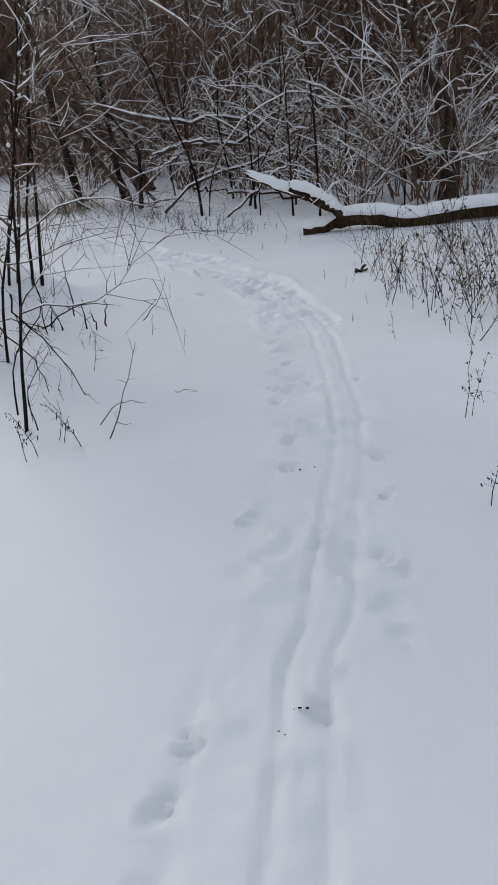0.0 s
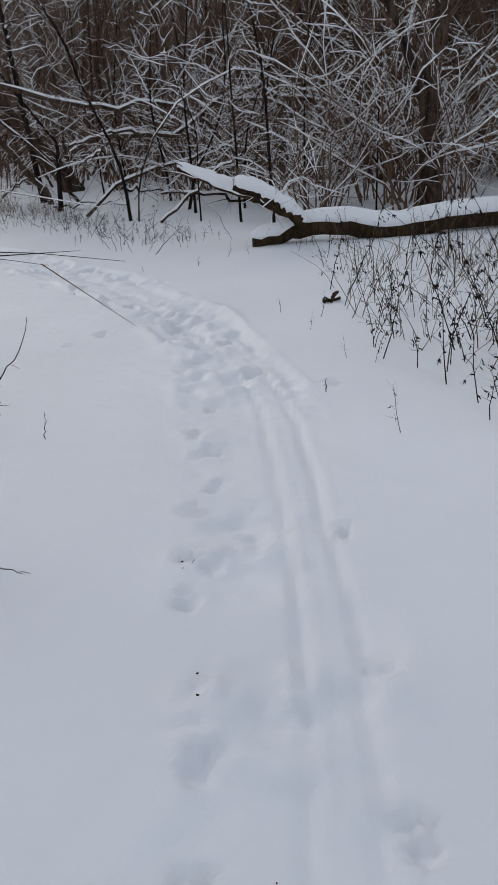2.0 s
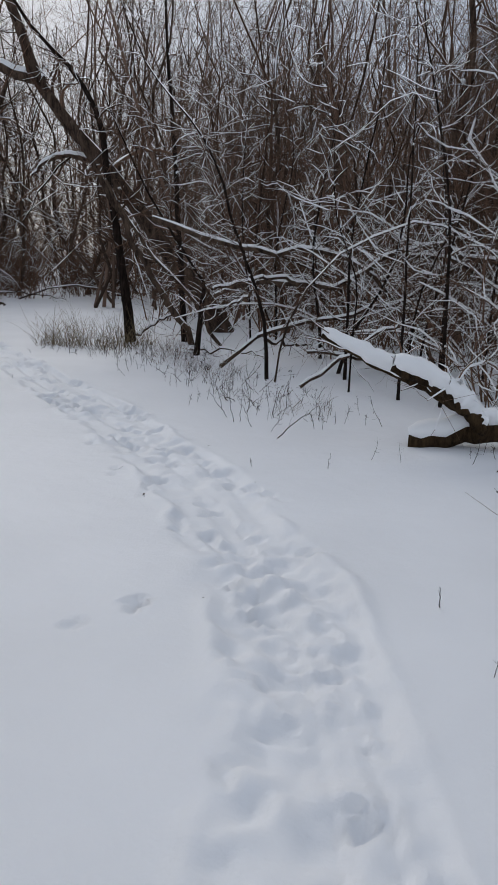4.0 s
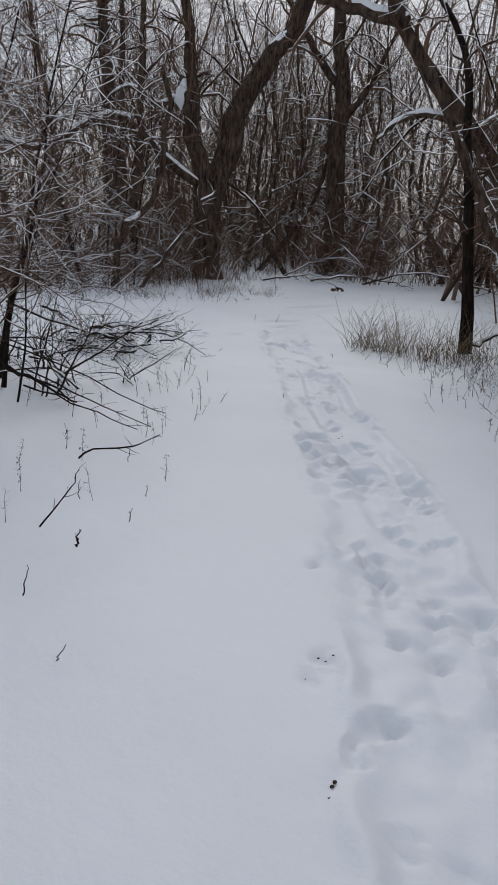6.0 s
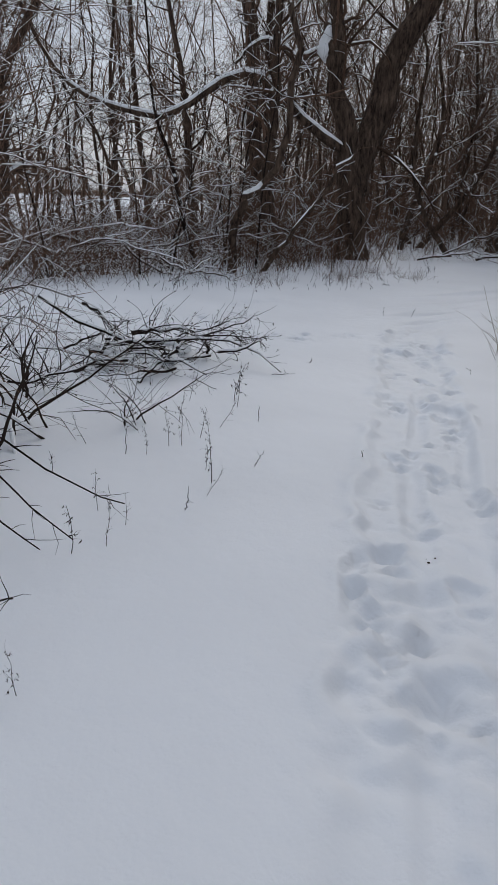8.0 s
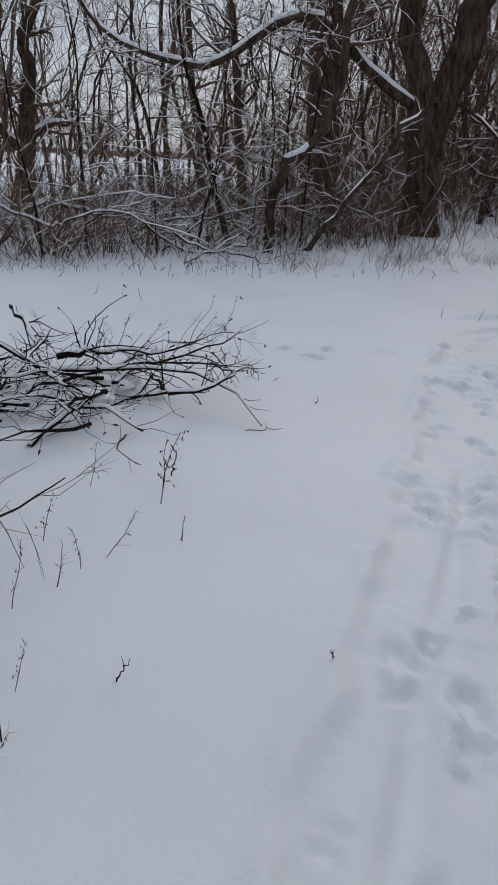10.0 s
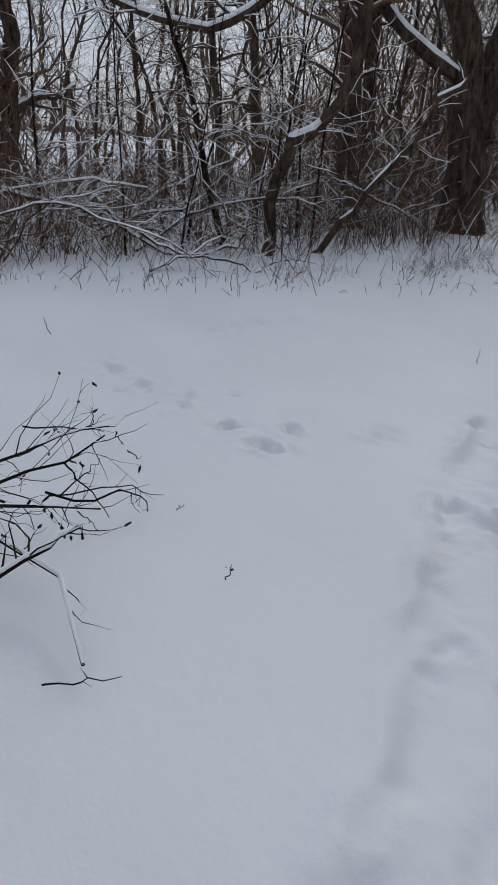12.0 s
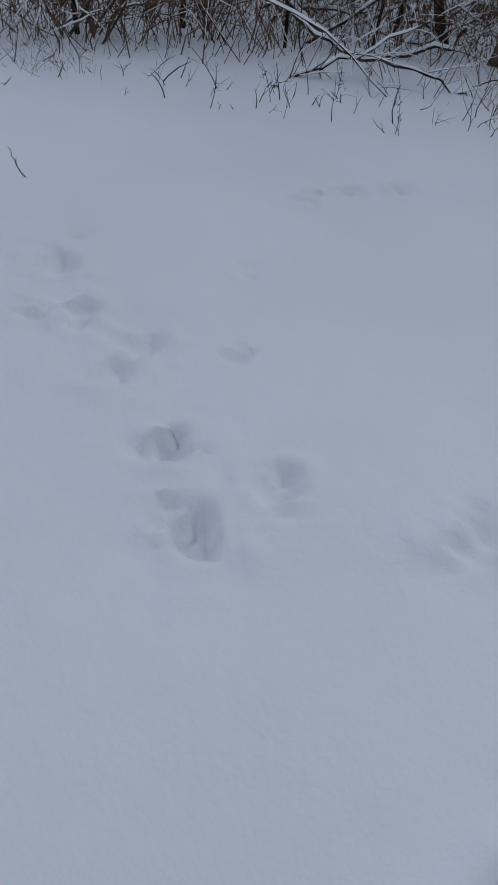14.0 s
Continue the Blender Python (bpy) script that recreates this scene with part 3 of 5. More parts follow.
for label, pts, r0, r1, kw in [
        ("dark tree leaning over the path", [(-2.81, 5.62, 0.0), (-2.48, 5.63, 0.86), (-2.16, 5.65, 1.69), (-1.94, 5.66, 2.17), (-1.74, 5.68, 2.7)], 0.15, 0.12, dict(low=0.55, branches=16)),
        ("upright dark tree behind the snowy log", [(2.26, 12.28, 0.1), (2.28, 12.28, 0.93), (2.29, 12.28, 1.70), (2.39, 12.28, 2.42), (2.44, 12.29, 3.17)], 0.16, 0.12,
         dict(limbs=[([(2.28, 12.28, 0.95), (2.09, 12.3, 1.55), (1.87, 12.3, 2.1), (1.62, 12.3, 2.75), (1.45, 12.3, 3.4), (1.3, 12.3, 4.3)], 0.07, 0.04)])),
        ("crooked dark tree with a bent stem", [(2.38, 16.50, 0.1), (2.55, 16.51, 0.65), (2.71, 16.52, 1.38), (2.42, 16.50, 2.30)], 0.105, 0.06, {}),
        ("upright dark tree behind the snowy log", [(3.35, 11.67, 0.1), (3.37, 11.67, 0.73), (3.42, 11.67, 1.17), (3.44, 11.66, 2.24)], 0.123, 0.1, {}),
        ("tall grey tree deep in the wood", [(-14.86, 28.17, 0.1), (-14.92, 28.14, 3.42), (-15.0, 28.10, 5.72), (-15.16, 28.02, 7.41), (-15.28, 27.96, 9.85)], 0.36, 0.24,
         dict(limbs=[([(-15.0, 28.1, 5.7), (-15.8, 27.7, 6.9), (-16.5, 27.4, 8.0), (-17.1, 27.1, 9.2)], 0.14, 0.08), ([(-14.95, 28.1, 4.6), (-14.1, 28.4, 5.9), (-13.5, 28.7, 7.5)], 0.13, 0.07)], top=5, length=(1.2, 3.0))),
        ("tall grey tree deep in the wood", [(-19.3, 22.76, 0.1), (-19.37, 22.67, 2.82), (-19.42, 22.61, 4.42), (-19.52, 22.48, 6.48), (-19.54, 22.45, 7.27)], 0.29, 0.23, dict(top=5, length=(1, 2.6))),
        ("tall grey tree deep in the wood", [(-19.85, 23.74, 0.1), (-19.93, 23.63, 2.91), (-19.96, 23.59, 4.58), (-19.99, 23.56, 6.74)], 0.18, 0.15, dict(top=5, length=(1, 2.6))),
        ("slender grey tree on the field edge", [(-23.0, 21.50, 0.1), (-23.06, 21.43, 1.42), (-23.22, 21.22, 2.99), (-23.32, 21.10, 5.35), (-23.31, 21.11, 7.28)], 0.13, 0.1, dict(top=3)),
        ("brown tree trunk at the wood's edge", [(-14.71, 19.76, 0.1), (-14.75, 19.67, 0.9), (-14.79, 19.59, 2.00), (-14.76, 19.65, 2.92), (-14.75, 19.67, 3.6)], 0.2, 0.17, dict(top=5)),
        ("broad dark tree on the field edge", [(-18.70, 15.22, 0.1), (-18.69, 15.26, 0.7), (-18.65, 15.33, 1.61), (-18.61, 15.41, 2.82), (-18.61, 15.42, 3.4)], 0.25, 0.18,
         dict(top=5, limbs=[([(-18.66, 15.3, 1.4), (-18.5, 15.7, 1.75), (-18.45, 16.1, 1.8), (-18.4, 16.4, 2.0)], 0.08, 0.03), ([(-18.67, 15.3, 1.2), (-18.8, 14.8, 1.7), (-18.9, 14.4, 2.3)], 0.1, 0.05)])),
        ("slender grey tree on the field edge", [(-18.57, 17.8, 0.1), (-18.64, 17.74, 0.6), (-18.68, 17.65, 1.84), (-18.74, 17.52, 3.11)], 0.063, 0.05, dict(top=3)),
        ("slender grey tree on the field edge", [(-18.43, 18.2, 0.1), (-18.48, 18.1, 0.5), (-18.57, 17.87, 1.86), (-18.71, 17.58, 2.70), (-18.92, 17.14, 3.3)], 0.058, 0.045, dict(top=3)),
        ("brown tree trunk at the wood's edge", [(-17.68, 19.72, 0.1), (-17.70, 19.68, 0.7), (-17.76, 19.55, 2.01), (-17.83, 19.40, 3.78)], 0.138, 0.116, dict(top=4)),
        ("slender grey tree on the field edge", [(-22.15, 20.0, 0.1), (-22.17, 19.93, 2.08), (-22.23, 19.81, 4.36)], 0.085, 0.08, dict(top=4))]:
    opts = dict(branches=30, twigs=190, top=3.5, low=0.3)
    opts.update(kw)
    tree(label, pts, r0, r1, **opts)

# fallen and leaning limbs
bough("fallen tree trunk lying in snow with upturned snowy limbs",
      [([(0.02, 10.2, 0.05), (0.25, 10.21, 0.09), (0.45, 10.23, 0.16), (0.8, 10.25, 0.18), (1.15, 10.27, 0.13), (1.5, 10.29, 0.08), (1.95, 10.32, 0.13), (2.57, 10.35, 0.16), (3.37, 10.40, 0.16), (4.54, 10.46, 0.2)], 0.085, 0.1),
       ([(0.6, 10.26, 0.2), (0.36, 10.26, 0.34), (0.05, 10.25, 0.5), (-0.3, 10.23, 0.64), (-0.68, 10.21, 0.83)], 0.055, 0.03),
       ([(0.55, 10.14, 0.2), (0.42, 10.1, 0.33), (0.2, 10.06, 0.5), (-0.13, 10.04, 0.64)], 0.06, 0.045)],
      bark=LOG_BARK, name="fallen_log", category="log", group="", twigs=6, thick=0.036, sides=14, wander=0.1, hold=1.3, n=26, vary=0.9)
for pts, a, b in [
        ([(-1.19, 12.55, 0.04), (-0.73, 12.57, 0.39), (-0.43, 12.59, 0.62), (-0.07, 12.61, 0.81)], 0.033, 0.022),
        ([(-3.6, 14.5, 1.9), (-2.94, 14.60, 1.68), (-2.29, 14.64, 1.53), (-1.78, 14.67, 1.50), (-1.06, 14.71, 1.48), (-0.3, 14.8, 0.9), (0.3, 14.9, 0.05)], 0.061, 0.045),
        ([(-2.7, 14.5, 0.9), (-2.01, 14.56, 1.1), (-1.30, 14.60, 1.03), (-0.77, 14.63, 1.23), (-0.34, 14.65, 1.50), (0.06, 14.67, 1.53), (0.7, 14.7, 1.3)], 0.062, 0.041),
        ([(-2.4, 13.7, 0.05), (-1.86, 13.90, 0.5), (-1.35, 14.05, 0.62), (-0.84, 14.21, 0.75), (-0.33, 14.36, 0.9), (0.3, 14.5, 1.2)], 0.044, 0.03),
        ([(-0.5, 15.9, 1.5), (0.07, 15.95, 1.63), (0.84, 16.00, 1.52), (1.49, 16.03, 1.32), (1.93, 16.06, 0.82), (2.09, 16.07, 0.60), (2.4, 16.1, 0.05)], 0.08, 0.06),
        ([(0.4, 15.8, 3.0), (1.07, 15.87, 2.47), (1.28, 15.88, 2.36), (1.70, 15.90, 2.18), (2.87, 15.97, 1.75), (3.6, 16.0, 1.2)], 0.045, 0.03),
        ([(-5.4, 15.9, 3.4), (-5.02, 15.95, 2.69), (-4.61, 15.98, 1.85), (-4.16, 16.00, 1.19), (-3.79, 16.02, 0.62), (-3.5, 16.04, 0.05)], 0.07, 0.09),
        ([(-4.7, 15.5, 2.5), (-4.39, 15.50, 2.04), (-3.99, 15.53, 1.45), (-3.41, 15.56, 0.89), (-2.9, 15.6, 0.1)], 0.04, 0.05),
        ([(-1.5, 12.7, 0.05), (-1.35, 12.71, 0.77), (-0.74, 12.74, 1.52), (0.06, 12.79, 1.77), (0.67, 12.82, 1.53), (1.10, 12.84, 1.53), (1.45, 12.86, 1.70)], 0.02, 0.01),
        ([(-3.2, 15.0, 0.1), (-2.5, 14.6, 0.16), (-1.9, 14.3, 0.13)], 0.03, 0.012),
        ([(-4.61, 16.32, 0.08), (-4.28, 16.48, 0.33), (-3.92, 16.67, 0.50)], 0.034, 0.026),
        ([(-12.26, 17.49, 0.05), (-12.10, 17.81, 0.50), (-11.92, 18.18, 1.07), (-11.77, 18.49, 1.55), (-11.65, 18.75, 1.90), (-11.5, 19.0, 2.3)], 0.075, 0.04),
        ([(-12.21, 16.83, 0.05), (-12.22, 16.81, 0.45), (-12.21, 16.83, 0.85), (-12.15, 16.95, 1.20), (-12.04, 17.19, 1.46), (-11.98, 17.32, 1.68), (-11.90, 17.48, 2.03), (-11.83, 17.62, 2.48), (-11.8, 17.7, 3.2), (-11.9, 17.6, 4.2)], 0.13, 0.08),
        ([(-13.6, 13.4, 0.05), (-13.39, 13.94, 0.65), (-13.14, 14.45, 0.57), (-12.97, 14.82, 0.55), (-12.78, 15.21, 0.72)], 0.06, 0.03),
        ([(-12.97, 14.82, 0.55), (-12.72, 15.10, 0.52), (-12.59, 15.37, 0.28), (-12.35, 15.86, 0.1), (-12.12, 16.33, 0.2), (-12.06, 16.47, 0.35)], 0.034, 0.02),
        ([(-12.64, 15.49, 0.86), (-12.82, 15.13, 0.55), (-12.95, 14.9, 0.5)], 0.016, 0.02)]:
    bough("fallen bare branch under a ridge of snow", [(pts, a * 0.6, b * 0.6)])

for pts, a in [([(-13.6, 23.2, 0.1), (-13.1, 23.9, 0.26), (-12.8, 24.6, 0.3), (-12.4, 25.4, 0.12)], 0.04), ([(-13.0, 24.6, 0.12), (-12.2, 25.3, 0.34), (-11.4, 26.0, 0.24), (-10.8, 26.5, 0.1)], 0.045),
               ([(-12.1, 25.9, 0.1), (-11.2, 26.9, 0.5), (-10.2, 27.8, 0.4), (-9.4, 28.4, 0.12)], 0.04), ([(-13.9, 24.3, 0.1), (-13.2, 24.9, 0.6), (-12.7, 25.7, 0.8), (-12.5, 26.6, 0.5)], 0.03)]:
    bough("snowy fallen limb at the edge of the bend", [(pts, a * 0.6, a * 0.2)], twigs=40, thick=0.01, hold=0.6)

# the tangle of smaller fallen branches behind the log
for x, y in scatter([(-3.4, 14.2), (-1.2, 12.9), (2.2, 12.9), (3.4, 15), (1, 17), (-2.6, 16.2)], 8, 0.3):
    a, h, l = rng.uniform(0, 2 * np.pi), rng.uniform(0.12, 1.5), rng.uniform(0.5, 1.4)
    d = np.array([math.cos(a), 0.6 * math.sin(a), rng.normal() * 0.3])
    c = np.array([x, y, h])
    ends = [c - d * l, c - d * l * 0.3 + rng.normal(size=3) * 0.08, c + d * l * 0.4 + rng.normal(size=3) * 0.08, c + d * l]
    r = rng.uniform(0.012, 0.03)
    bough("fallen bare branch under a ridge of snow", [([(p[0], p[1], max(p[2], 0.06)) for p in ends], r, r * 0.6)], twigs=14)

for x, y in scatter([(-12.0, 12.4), (-12.2, 17), (-13.4, 20), (-14.6, 20), (-14.4, 12.4)], 14, 0.3):
    a, h, l = rng.uniform(0, 2 * np.pi), rng.uniform(0.15, 0.9), rng.uniform(0.5, 1.2)
    d = np.array([0.5 * math.cos(a), math.sin(a), rng.normal() * 0.35])
    c = np.array([x, y, h])
    ends = [c - d * l, c - d * l * 0.3 + rng.normal(size=3) * 0.08, c + d * l * 0.4 + rng.normal(size=3) * 0.08, c + d * l]
    r = rng.uniform(0.008, 0.018)
    bough("fallen bare branch under a ridge of snow", [([(p[0], p[1], max(p[2], 0.12)) for p in ends], r, r * 0.6)], twigs=16)

# ---------------------------------------------------------------- undergrowth
def shrub(seed, stems=13, height=(1.3, 2.6), spread=0.45, snow=0.9, twigs=120, fine=260, bark=None, keep=0.5):
    """A many-stemmed bare shrub, built round its own foot."""
    n = 8
    P = np.zeros((stems, n, 3))
    P[:, 0, :2] = rng.normal(size=(stems, 2)) * 0.12
    way = np.concatenate([rng.normal(size=(stems, 2)) * spread, np.ones((stems, 1))], 1)
    H = rng.uniform(*height, stems)[:, None]
    for s in range(1, n):
        way = way + rng.normal(size=(stems, 3)) * 0.2 + np.concatenate([way[:, :2] * 0.1, np.zeros((stems, 1))], 1)
        way /= np.linalg.norm(way, axis=1, keepdims=True)
        P[:, s] = P[:, s - 1] + way * H / (n - 1)
    R = rng.uniform(0.006, 0.014, stems)[:, None] * np.linspace(1, 0.3, n)[None]
    T, TR = sprout(P, R, twigs, (0.3, 0.9), (25, 75), 0.02, n=4, t0=0.15, ratio=0.55, rmin=0.0024, wob=0.3)
    U, UR = sprout(T, TR, fine, (0.15, 0.5), (25, 65), 0.0, n=2, t0=0.1, ratio=0.65, rmin=0.0021)
    ob = thing("shrub", "low black twiggy shrub standing in snow" if bark else "bare brown thicket shrub dusted with snow", "shrub", "thicket shrubs")
    for k in range(stems):
        part("stem", tubes(P[k], R[k], 5), bark or THICKET, ob)
    tagged(part("twig_spray", join(tubes(T, TR, 3), tubes(U, UR, 3)), bark or THICKET, ob), kind="stuff")
    tagged(part("snow", join(snow_on(P, R, 4, snow, 0.011, keep), snow_on(T[::2], TR[::2], 3, snow, 0.008, keep)), CAP, ob, "thin white snow on the twigs"), kind="stuff")
    return ob


for poly, count in [([(-0.2, 11.5), (-1.6, 14.0), (-3.6, 16.4), (-2.2, 17.2), (1.2, 13), (2.8, 11.4)], 15), ([(-11.9, 12.4), (-12.1, 16.8), (-13.2, 19.4), (-14.2, 19.4), (-13.4, 12.4)], 12)]:
    for x, y in scatter(poly, count, 0.35):
        z, lx, ly, h = 0.1, rng.normal() * 0.22, rng.normal() * 0.22, rng.uniform(1.6, 3.2)
        r = rng.uniform(0.012, 0.026)
        tree("slim dark sapling at the wood's edge", [(x, y, z), (x + lx * 0.3, y + ly * 0.3, h * 0.3), (x + lx, y + ly, h * 0.65), (x + lx * 1.3 + rng.normal() * 0.12, y + ly * 1.3, h)], r, r * 0.65,
             branches=16, twigs=80, length=(0.3, 0.9), top=1.4, name="sapling", low=0.12, group="saplings", sides=6, flare=0.1, snow=1.0, bark=WET_BARK)

shrubs = [shrub(k, stems=8 + k, height=(1.2 + 0.25 * k, 2.4 + 0.4 * k), spread=0.26 + 0.04 * k, twigs=110, fine=250, keep=0.68) for k in range(5)]
bare_shrubs = [shrub(k, stems=12 + k, height=(0.9 + 0.2 * k, 1.9 + 0.4 * k), spread=0.3, twigs=130, fine=300, keep=0.3) for k in range(4)]


def wood_tree(k):
    h = 6.5 + k * 0.8
    pts = [(0, 0, 0)]
    for s in range(1, 6):
        pts.append((pts[-1][0] + rng.normal() * 0.3, pts[-1][1] + rng.normal() * 0.3, h * s / 5 * 0.7))
    ob = tree("slim bare tree standing in the wood", pts, 0.036 + 0.013 * k, 0.028 + 0.009 * k, branches=30, twigs=170, length=(0.7, 2.0), top=2.5, low=0.12, group="wood trees", sides=7, fine=1.0)
    return ob


wood = [wood_tree(k) for k in range(5)]

RIGHT = [(1.0, 16.5), (-1.5, 17.8), (-4.4, 19.4), (-6.4, 21.2), (-6.4, 25), (-5.5, 30), (-10, 40), (14, 36), (10, 24), (7, 14), (3.8, 13.5)]
RIGHT_EDGE = [(-0.1, 11.9), (-1.7, 14.4), (-3.0, 17.9), (-5.6, 19.6), (-6.4, 24.0), (-5.6, 29), (-3, 29), (3, 24), (7.5, 19), (6, 12), (3.2, 11.2)]
LEFT_EDGE = [(-12.3, 12.4), (-12.4, 16.2), (-13.2, 18.5), (-14.8, 22.8), (-17.6, 23), (-16.8, 20), (-15.5, 16), (-15.5, 11)]
LEFT = [(-15.5, 12), (-15.5, 17), (-16.5, 22), (-17, 28), (-20, 44), (-44, 40), (-38, 26), (-26, 18), (-21, 13)]
BEND = [(-12.9, 23.8), (-13.7, 26.4), (-16.5, 34), (-18, 42), (-28, 42), (-23, 28), (-17, 24.6)]
BEYOND = [(-13.4, 25.4), (-11.6, 26.8), (-9.0, 29.2), (-6.4, 31.5), (-6, 40), (-16, 42), (-17, 32)]
NEAR_LEFT = [(-2.6, 3.2), (-3.6, 6.4), (-5.6, 8.7), (-7, 9.6), (-10, 9.4), (-13, 6), (-12, -4), (-4, -3)]

for poly, count, gap, sizes in [(RIGHT_EDGE, 78, 0.5, (0.7, 1.25)), (LEFT_EDGE, 25, 0.55, (0.55, 1.0)), (BEND, 26, 0.8, (0.8, 1.3)), (BEYOND, 26, 0.8, (0.8, 1.3)), (NEAR_LEFT, 8, 0.8, (0.35, 0.6))]:
    for x, y in scatter(poly, count, gap):
        kind = shrubs[rng.integers(5)] if poly is RIGHT_EDGE or poly is NEAR_LEFT else bare_shrubs[rng.integers(4)]
        put(kind, x, y, rng.uniform(0, 360), rng.uniform(*sizes))
for poly, count, gap in [(RIGHT, 84, 0.7), (LEFT, 26, 1.6), (BEND, 26, 1.0), (BEYOND, 22, 0.9), (NEAR_LEFT, 6, 1.5)]:
    for x, y in scatter(poly, count, gap):
        put(wood[rng.integers(5)], x, y, rng.uniform(0, 360), rng.uniform(0.75, 1.3), (rng.normal() * 5, rng.normal() * 5))
dark_shrubs = [shrub(k, stems=4 + k, height=(0.4, 0.8 + 0.25 * k), spread=0.5, twigs=15, fine=26, bark=WEED, keep=0.22) for k in range(3)]
for poly, count, gap, sizes in [([(-7.0, 10.4), (-5.3, 9.5), (-4.75, 10.2), (-5.3, 11.2), (-6.9, 11.6)], 5, 0.4, (0.5, 0.9)), ([(-1.5, 3.8), (-1.75, 4.9), (-2.0, 5.9), (-2.6, 5.4), (-2.2, 4.0)], 4, 0.25, (0.4, 0.7))]:
    for x, y in scatter(poly, count, gap):
        put(dark_shrubs[rng.integers(3)], x, y, rng.uniform(0, 360), rng.uniform(*sizes))
for ob, (x, y) in zip(dark_shrubs, [(-6.2, 10.9), (-5.6, 10.6), (-6.5, 10.6)]):
    ob.location = (x, y, float(ground_z(x, y)) - 0.03)
for ob in shrubs + bare_shrubs + wood:
    ob.location = (rng.uniform(4, 8), rng.uniform(14, 22), 0.05)


def far_woods(name, label, count, place, height, width, shoots=(9, 16), fine=0.01, bark=FAR_WOOD):
    """Stems and side shoots of a distant wood in one mesh."""
    n = 7
    P = np.zeros((count, n, 3))
    for k in range(count):
        x, y = place()
        P[k, :, :2] = (x, y)
    H = rng.uniform(*height, count)
    P[:, :, 2] = H[:, None] * np.linspace(0, 1, n)[None]
    P[:, 1:, :2] += np.cumsum((rng.normal(size=(count, 1, 2)) * 0.022 + rng.normal(size=(count, n - 1, 2)) * 0.045) * H[:, None, None], 1)
    R = rng.uniform(*width, count)[:, None] * np.linspace(1, 0.25, n)[None]
    B, BR = sprout(P, R, count * shoots[0], (height[0] * 0.2, height[1] * 0.35), (20, 60), 0.06, n=4, t0=0.08, ratio=0.45, rmin=fine, wob=0.26)
    T, TR = sprout(B, BR, count * shoots[1], (height[0] * 0.1, height[1] * 0.18), (25, 65), 0.03, n=3, t0=0.1, ratio=0.6, rmin=fine * 0.7, wob=0.3)
    ob = new(name, mesh_of(name, join(tubes(P, R, 5), tubes(B, BR, 3), tubes(T, TR, 3)), bark))
    return tagged(ob, label, "woods", kind="stuff")


def between(poly):
    spots = iter(scatter(poly, 900))
    return lambda: next(spots)


far_woods("mid_woods", "tangled bare brown trees behind the thicket", 210, between([(-4.4, 19.5), (-7.3, 22), (-9.9, 26), (-13.5, 36), (10, 36), (9, 22), (3, 18.5)]), (5, 10.5), (0.02, 0.06), (14, 62), 0.005)
far_woods("mid_woods", "tangled bare brown trees behind the thicket", 130, between([(-2.0, 17.0), (-4.4, 20), (-5.2, 25), (4, 26), (8, 20), (4.5, 14.5), (1, 16)]), (4, 8.5), (0.015, 0.04), (16, 80), 0.0036, TWIG)
far_woods("mid_woods", "bare grey trees between path and field", 170, between([(-17, 25), (-18, 40), (-34, 44), (-34, 26), (-22, 20)]), (6, 14), (0.02, 0.06), (14, 58), 0.007)
far_woods("thicket", "hazy brown brushwood filling the wood floor", 600, between([(-13.4, 24.6), (-14.6, 27), (-18, 40), (-40, 42), (-28, 24), (-18, 22.5)]), (1.6, 3.4), (0.005, 0.012), (4, 16), 0.003, THICKET)
far_woods("thicket", "hazy brown brushwood filling the wood floor", 420, between(BEYOND), (1.8, 3.8), (0.005, 0.012), (4, 16), 0.003, THICKET)
far_woods("thicket", "hazy brown brushwood filling the wood floor", 80, between([(-13.6, 18.6), (-15, 22.8), (-17.5, 24), (-20, 22), (-16, 17)]), (1.2, 2.6), (0.005, 0.01), (4, 16), 0.003, THICKET)
far_woods("thicket", "low brown brushwood fringing the snowy path", 190, between([(-12.1, 12.2), (-11.7, 14.2), (-11.5, 16.2), (-12.0, 18.6), (-13.1, 20.8), (-14.0, 20.6), (-12.9, 17), (-12.9, 12.2)]), (0.5, 1.5), (0.0025, 0.005), (5, 18), 0.0016, TWIG)
far_woods("mid_woods", "bare grey trees along the snowy field edge", 48, between([(-17, 11), (-17, 17.5), (-24, 19.5), (-27, 12)]), (4.5, 9), (0.015, 0.05), (13, 64), 0.0045)
far_woods("far_woods", "dense bare grey-brown woods beyond the path", 300, lambda: (rng.uniform(-44, 26), rng.uniform(42, 66)), (10, 20), (0.03, 0.11), (14, 60))
far_woods("distant_treeline", "low dark line of bare trees across the field", 120,
          lambda: (lambda a, d: (d * math.sin(a), d * math.cos(a)))(rng.uniform(-1.9, -0.5), rng.uniform(170, 210)), (5, 9), (0.2, 0.5))

# low wooded rise on the horizon beyond the field
ridge_a = np.linspace(-2.2, 0.2, 160)
ridge = []
for d, h in [(260, 0), (262, 1), (300, 1.15), (340, 0)]:
    z = h * 0.55 * (2.2 + 0.7 * np.sin(ridge_a * 9) + 0.5 * np.sin(ridge_a * 23 + 1) + 0.5 * rng.random(160))
    ridge.append(np.stack([d * np.sin(ridge_a), d * np.cos(ridge_a), z - 0.1], 1))
k = np.arange(4 * 160).reshape(4, 160)
rise = new("distant_rise", mesh_of("distant_rise", (np.concatenate(ridge), np.stack([k[:-1, :-1], k[:-1, 1:], k[1:, 1:], k[1:, :-1]], -1).reshape(-1, 4)), FAR_WOOD))
